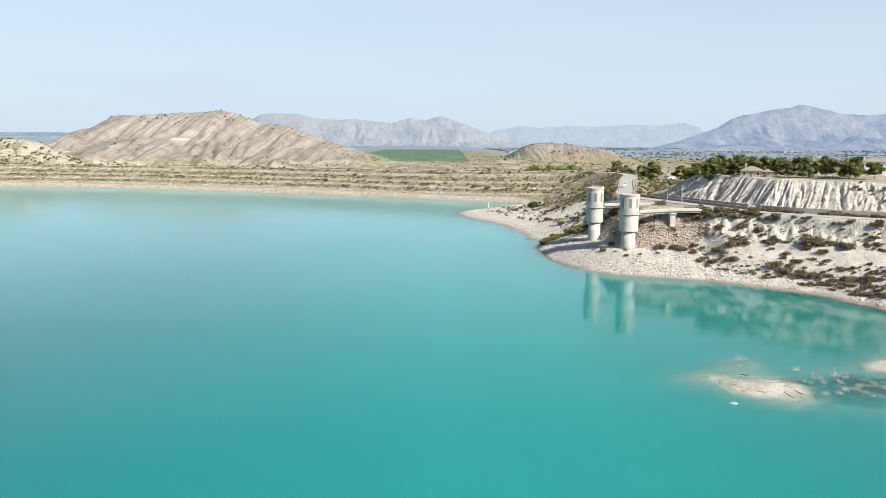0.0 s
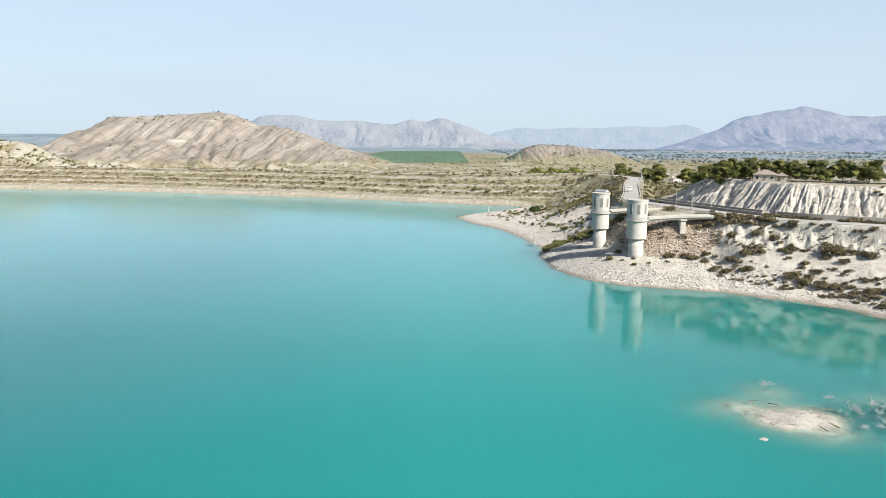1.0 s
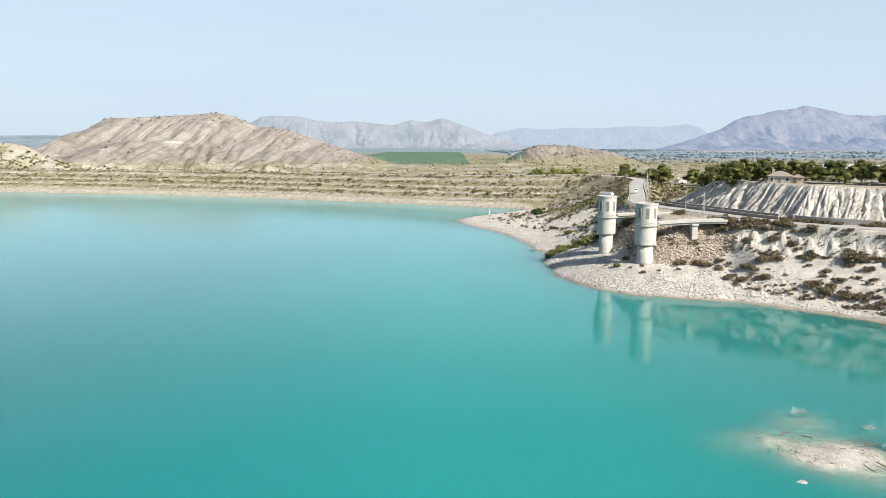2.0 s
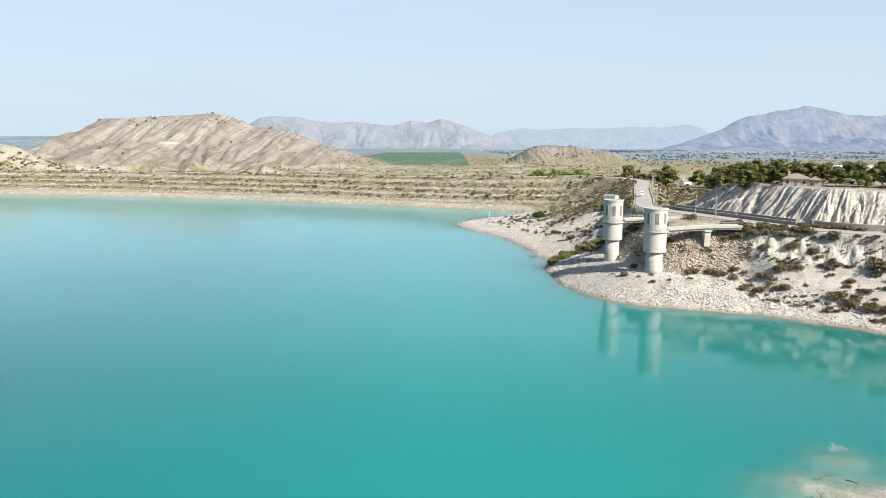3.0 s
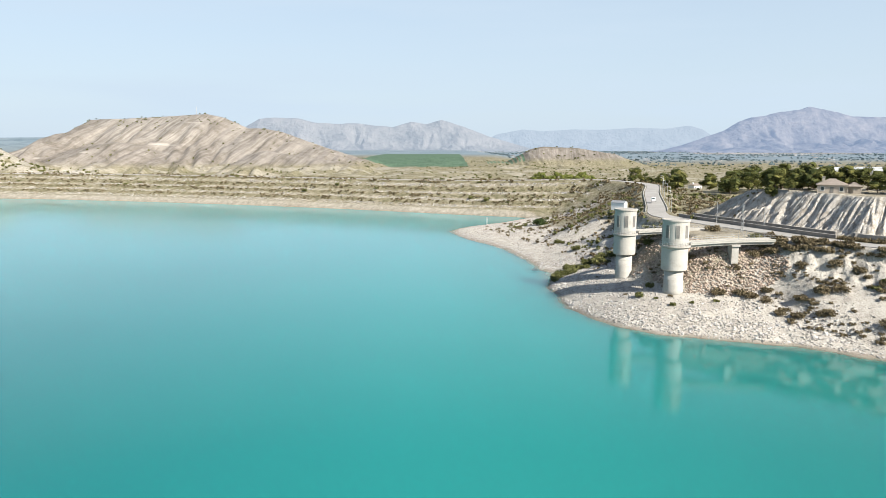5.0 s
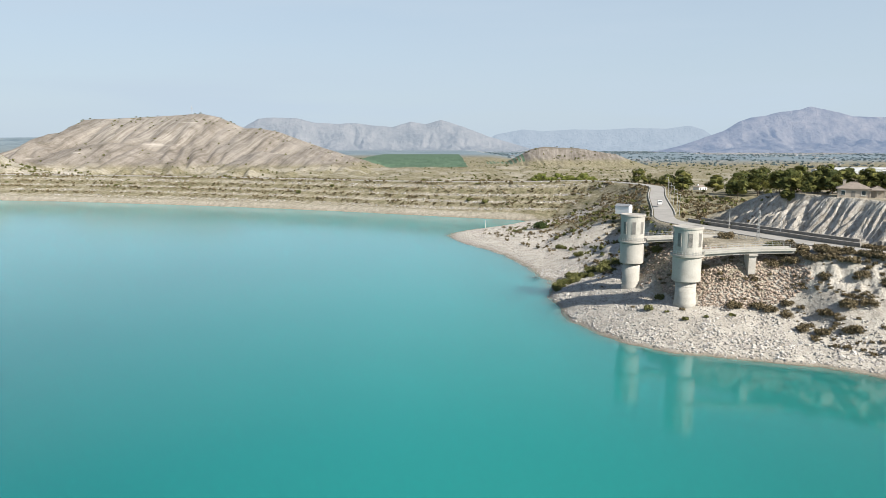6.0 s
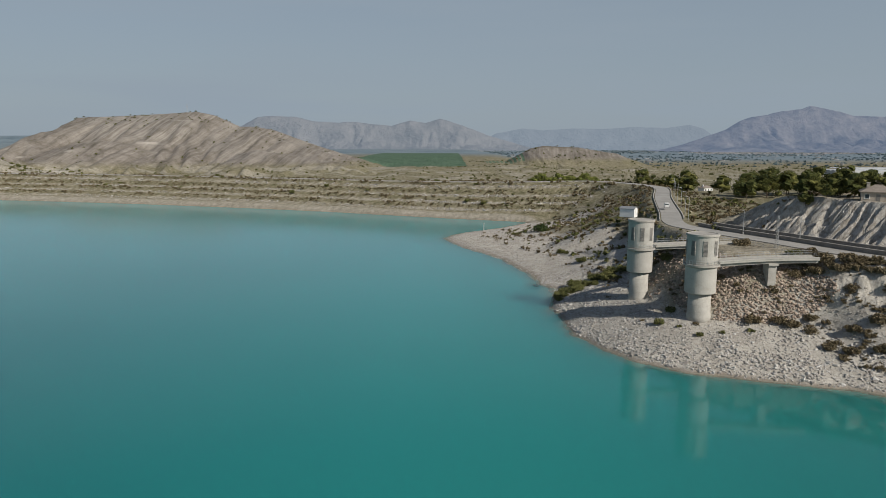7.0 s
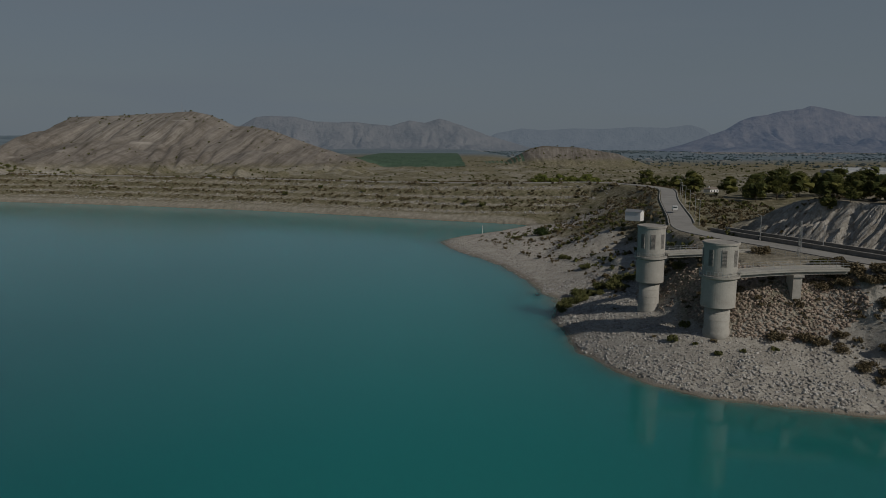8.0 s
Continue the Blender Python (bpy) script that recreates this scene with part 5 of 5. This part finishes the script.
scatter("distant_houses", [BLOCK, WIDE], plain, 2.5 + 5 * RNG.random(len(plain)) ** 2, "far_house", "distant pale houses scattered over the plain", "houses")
town = strewn(2200, 1080, 1850, 3050, 3400, lambda x, y, z, d, q: 0.8 * (fbm(x / 120, y / 120, 2, 92) > 0.35) + 0.0 * x)
scatter("distant_houses", [BLOCK], town, 3.5 + 4.5 * RNG.random(len(town)), "far_house", "distant white town at the foot of the mountain", "houses")
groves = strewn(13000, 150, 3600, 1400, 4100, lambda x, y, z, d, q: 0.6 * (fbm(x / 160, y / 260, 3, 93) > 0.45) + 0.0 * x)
scatter("distant_groves", TUFTS, groves, 2.5 + 3.5 * RNG.random(len(groves)), "far_grove", "distant groves on the plain, tinted with haze", "trees")

# ---- the white van on the road ----
def van(x, y, z, turn):
    t = thing("van", (x, y, z), "small white van standing on the pale road", "van", turn=turn)
    bm = bmesh.new()
    side = [(-2.2, 0.35), (2.15, 0.35), (2.25, 0.95), (1.45, 1.15), (0.75, 1.85), (-2.15, 1.9), (-2.25, 1.0)]
    a = [bm.verts.new((px, -0.88, pz)) for px, pz in side]
    b = [bm.verts.new((px, 0.88, pz)) for px, pz in side]
    for i in range(7):
        bm.faces.new((a[i], a[(i + 1) % 7], b[(i + 1) % 7], b[i]))
    bm.faces.new(a[::-1])
    bm.faces.new(b)
    bmesh.ops.recalc_face_normals(bm, faces=bm.faces)
    bmesh.ops.bevel(bm, geom=list(bm.edges), offset=0.07, segments=2, affect="EDGES")
    part("body", bm, "white_paint", t)
    ws = box(bmesh.new(), (-0.03, -0.74, 0), (0.03, 0.74, 0.78))
    ws.transform(Matrix.Translation((1.40, 0, 1.22)) @ pose(0, 0, 0, 0, -45, 0))
    part("windscreen", ws, "glass", t)
    part("rear_window", box(bmesh.new(), (-2.3, -0.65, 1.25), (-2.2, 0.65, 1.7)), "glass", t)
    for sy in (-0.9, 0.9):
        part("side_window", box(bmesh.new(), (-0.1, sy - 0.02, 1.2), (0.85, sy + 0.02, 1.68)), "glass", t)
        part("headlight", box(bmesh.new(), (2.15, sy * 0.72 - 0.15, 0.75), (2.27, sy * 0.72 + 0.15, 0.92)), "galvanised", t)
        for wx in (-1.4, 1.4):
            tyre = part("wheel", tube(bmesh.new(), (wx, sy - 0.12, 0.33), (wx, sy + 0.06, 0.33), 0.33, n=18), "dark_louvre", t)
            part("rim", tube(bmesh.new(), (wx, sy - 0.14, 0.33), (wx, sy + 0.08, 0.33), 0.19, n=14), "galvanised", tyre)
    return t


van(91.3, 372.0, 22.25, 76)

# ---- small things on and in the water ----
gauge = thing("gauge_pole", (24.5, 474.5, -1.5), "thin white gauge pole standing in the shallow inlet", "pole")
part("pole", tube(bmesh.new(), (0, 0, 0), (0, 0, 5.6), 0.13, n=10), "white_paint", gauge)
part("mark", tube(bmesh.new(), (0, 0, 4.6), (0, 0, 5.0), 0.15, n=10), "dark_louvre", gauge)


def dead_bush(x, y, r, seed):
    rng = np.random.default_rng(seed)
    t = thing("dead_bush", (x, y, max(min(height(x, y), 0), -0.35) - 0.1), "bleached leafless bush standing in the shallow water", "dead bush", "drowned bushes by the sandbar")
    bm = bmesh.new()
    for i in range(9):
        an, sp = rng.random() * 6.28, 0.3 + 0.7 * rng.random()
        a = Vector((0, 0, -0.5))
        b = Vector((math.cos(an) * r * sp * 0.6, math.sin(an) * r * sp * 0.6, r * (0.3 + 0.4 * rng.random())))
        tube(bm, a, b, 0.045, 0.028, 5)
        for k in range(9):
            q = a.lerp(b, 0.4 + 0.066 * k)
            e = q + Vector(rng.normal(0, 0.26 * r, 3)) + Vector((0, 0, 0.16 * r))
            tube(bm, q, e, 0.02, 0.01, 4)
    part("branchwork", bm, "dead_wood", t)
    return t


for i, (x, y, r) in enumerate(((58.4, 142.5, 1.7), (59.8, 143.2, 1.5), (67.4, 136.0, 1.5), (65.8, 129.7, 1.0), (66.5, 128.6, 0.9), (68.5, 130.5, 1.9), (69.0, 129.0, 1.6), (73.6, 132.6, 1.8), (75.2, 131.8, 1.4), (72.6, 129.0, 1.5),
                               (66.2, 122.4, 1.5), (68.6, 122.8, 1.4), (71.0, 124.6, 1.4), (78.5, 128.5, 1.2), (74.5, 122.0, 1.0))):
    dead_bush(x, y, r, 500 + i)
bars = np.array([(46.7, 117.6, 0.1), (48.3, 127.5, 0.5), (52.0, 133.5, 0.3), (63.5, 129.0, 0.4), (61.0, 122.5, 0.3), (58.5, 121.6, 0.25), (55.0, 132.0, 0.3)])
for p in bars:
    st = new("driftwood" if p[2] > 0.22 else "boulder")
    st.matrix_world = pose(p[0], p[1], p[2] - 0.1, 0, 0, float(RNG.random() * 360))
    if p[2] > 0.22:
        tagged(st, "dark weathered driftwood branch lying on the sandbar", "driftwood", "driftwood on the sandbar")
        bm = tube(bmesh.new(), (-0.9, 0, 0.08), (0.2, 0.1, 0.2), 0.1, 0.08, 7)
        tube(bm, (0.2, 0.1, 0.2), (1.1, -0.2, 0.28), 0.08, 0.03, 7)
        part("limb", bm, "bark", st)
        part("twig", tube(bmesh.new(), (0.2, 0.1, 0.2), (0.7, 0.55, 0.45), 0.05, 0.02, 5), "bark", st)
    else:
        tagged(st, "pale flat boulder breaking the water beside the sandbar", "boulder")
        v, f = STONES[3]
        mesh_of("stone", v * np.array([1.9, 1.2, 0.9]), f, "old_concrete", st)

flotsam = strewn(900, 47, 66, 118, 134, lambda x, y, z, d, q: (z > -0.12) * (fbm(x / 1.5, y / 1.0, 2, 66) > 0.56) * (np.hypot((x - 55.5) / 4.5, (y - 126.3) / 2.0) > 0.9))
TWIG = (np.array([(-1, -.09, 0), (1, -.05, .05), (1, .05, .05), (-1, .09, 0), (-.9, 0, .14), (1, 0, .14)]), np.array([(0, 1, 5, 4), (2, 3, 4, 5), (1, 2, 5, 5), (3, 0, 4, 4)])[:2])
scatter("flotsam", [TWIG], flotsam, 0.14 + 0.36 * RNG.random(len(flotsam)) ** 2, "bark", "dark sticks and debris washed up on the sandbar", "debris")

# ---- mast on the hill ----
mast = thing("antenna_mast", (-385, 1146, height(-385, 1146)), "thin antenna mast on the hill crest", "mast")
part("pole", tube(bmesh.new(), (0, 0, -1), (0, 0, 13), 0.35, 0.2, 8), "galvanised", mast)
part("crossbar", tube(bmesh.new(), (-1.6, 0, 9), (1.6, 0, 9), 0.15, n=6), "galvanised", mast)


# ---- the nearest shore stones, one by one ----
STONE_MESH = []
for v, f in STONES:
    me = bpy.data.meshes.new("stone")
    me.from_pydata(v.tolist(), [], f.tolist())
    me.materials.append(MAT["pale_stone"])
    STONE_MESH.append(me)
loose = strewn(2600, 40, 96, 226, 262, lambda x, y, z, d, q: ((d > 0.2) & (d < 9) & clear_of_towers(x, y, 3.5)) * 0.9)[:300]
for p in loose:
    st = new("stone", STONE_MESH[int(RNG.integers(0, len(STONE_MESH)))])
    k = 0.55 + 0.75 * RNG.random() ** 2
    st.matrix_world = Matrix.LocRotScale(p, Euler((RNG.normal(0, 0.3), RNG.normal(0, 0.3), RNG.random() * 6.28)), (k * 1.15, k, k * 0.85))
    st.parent = ground
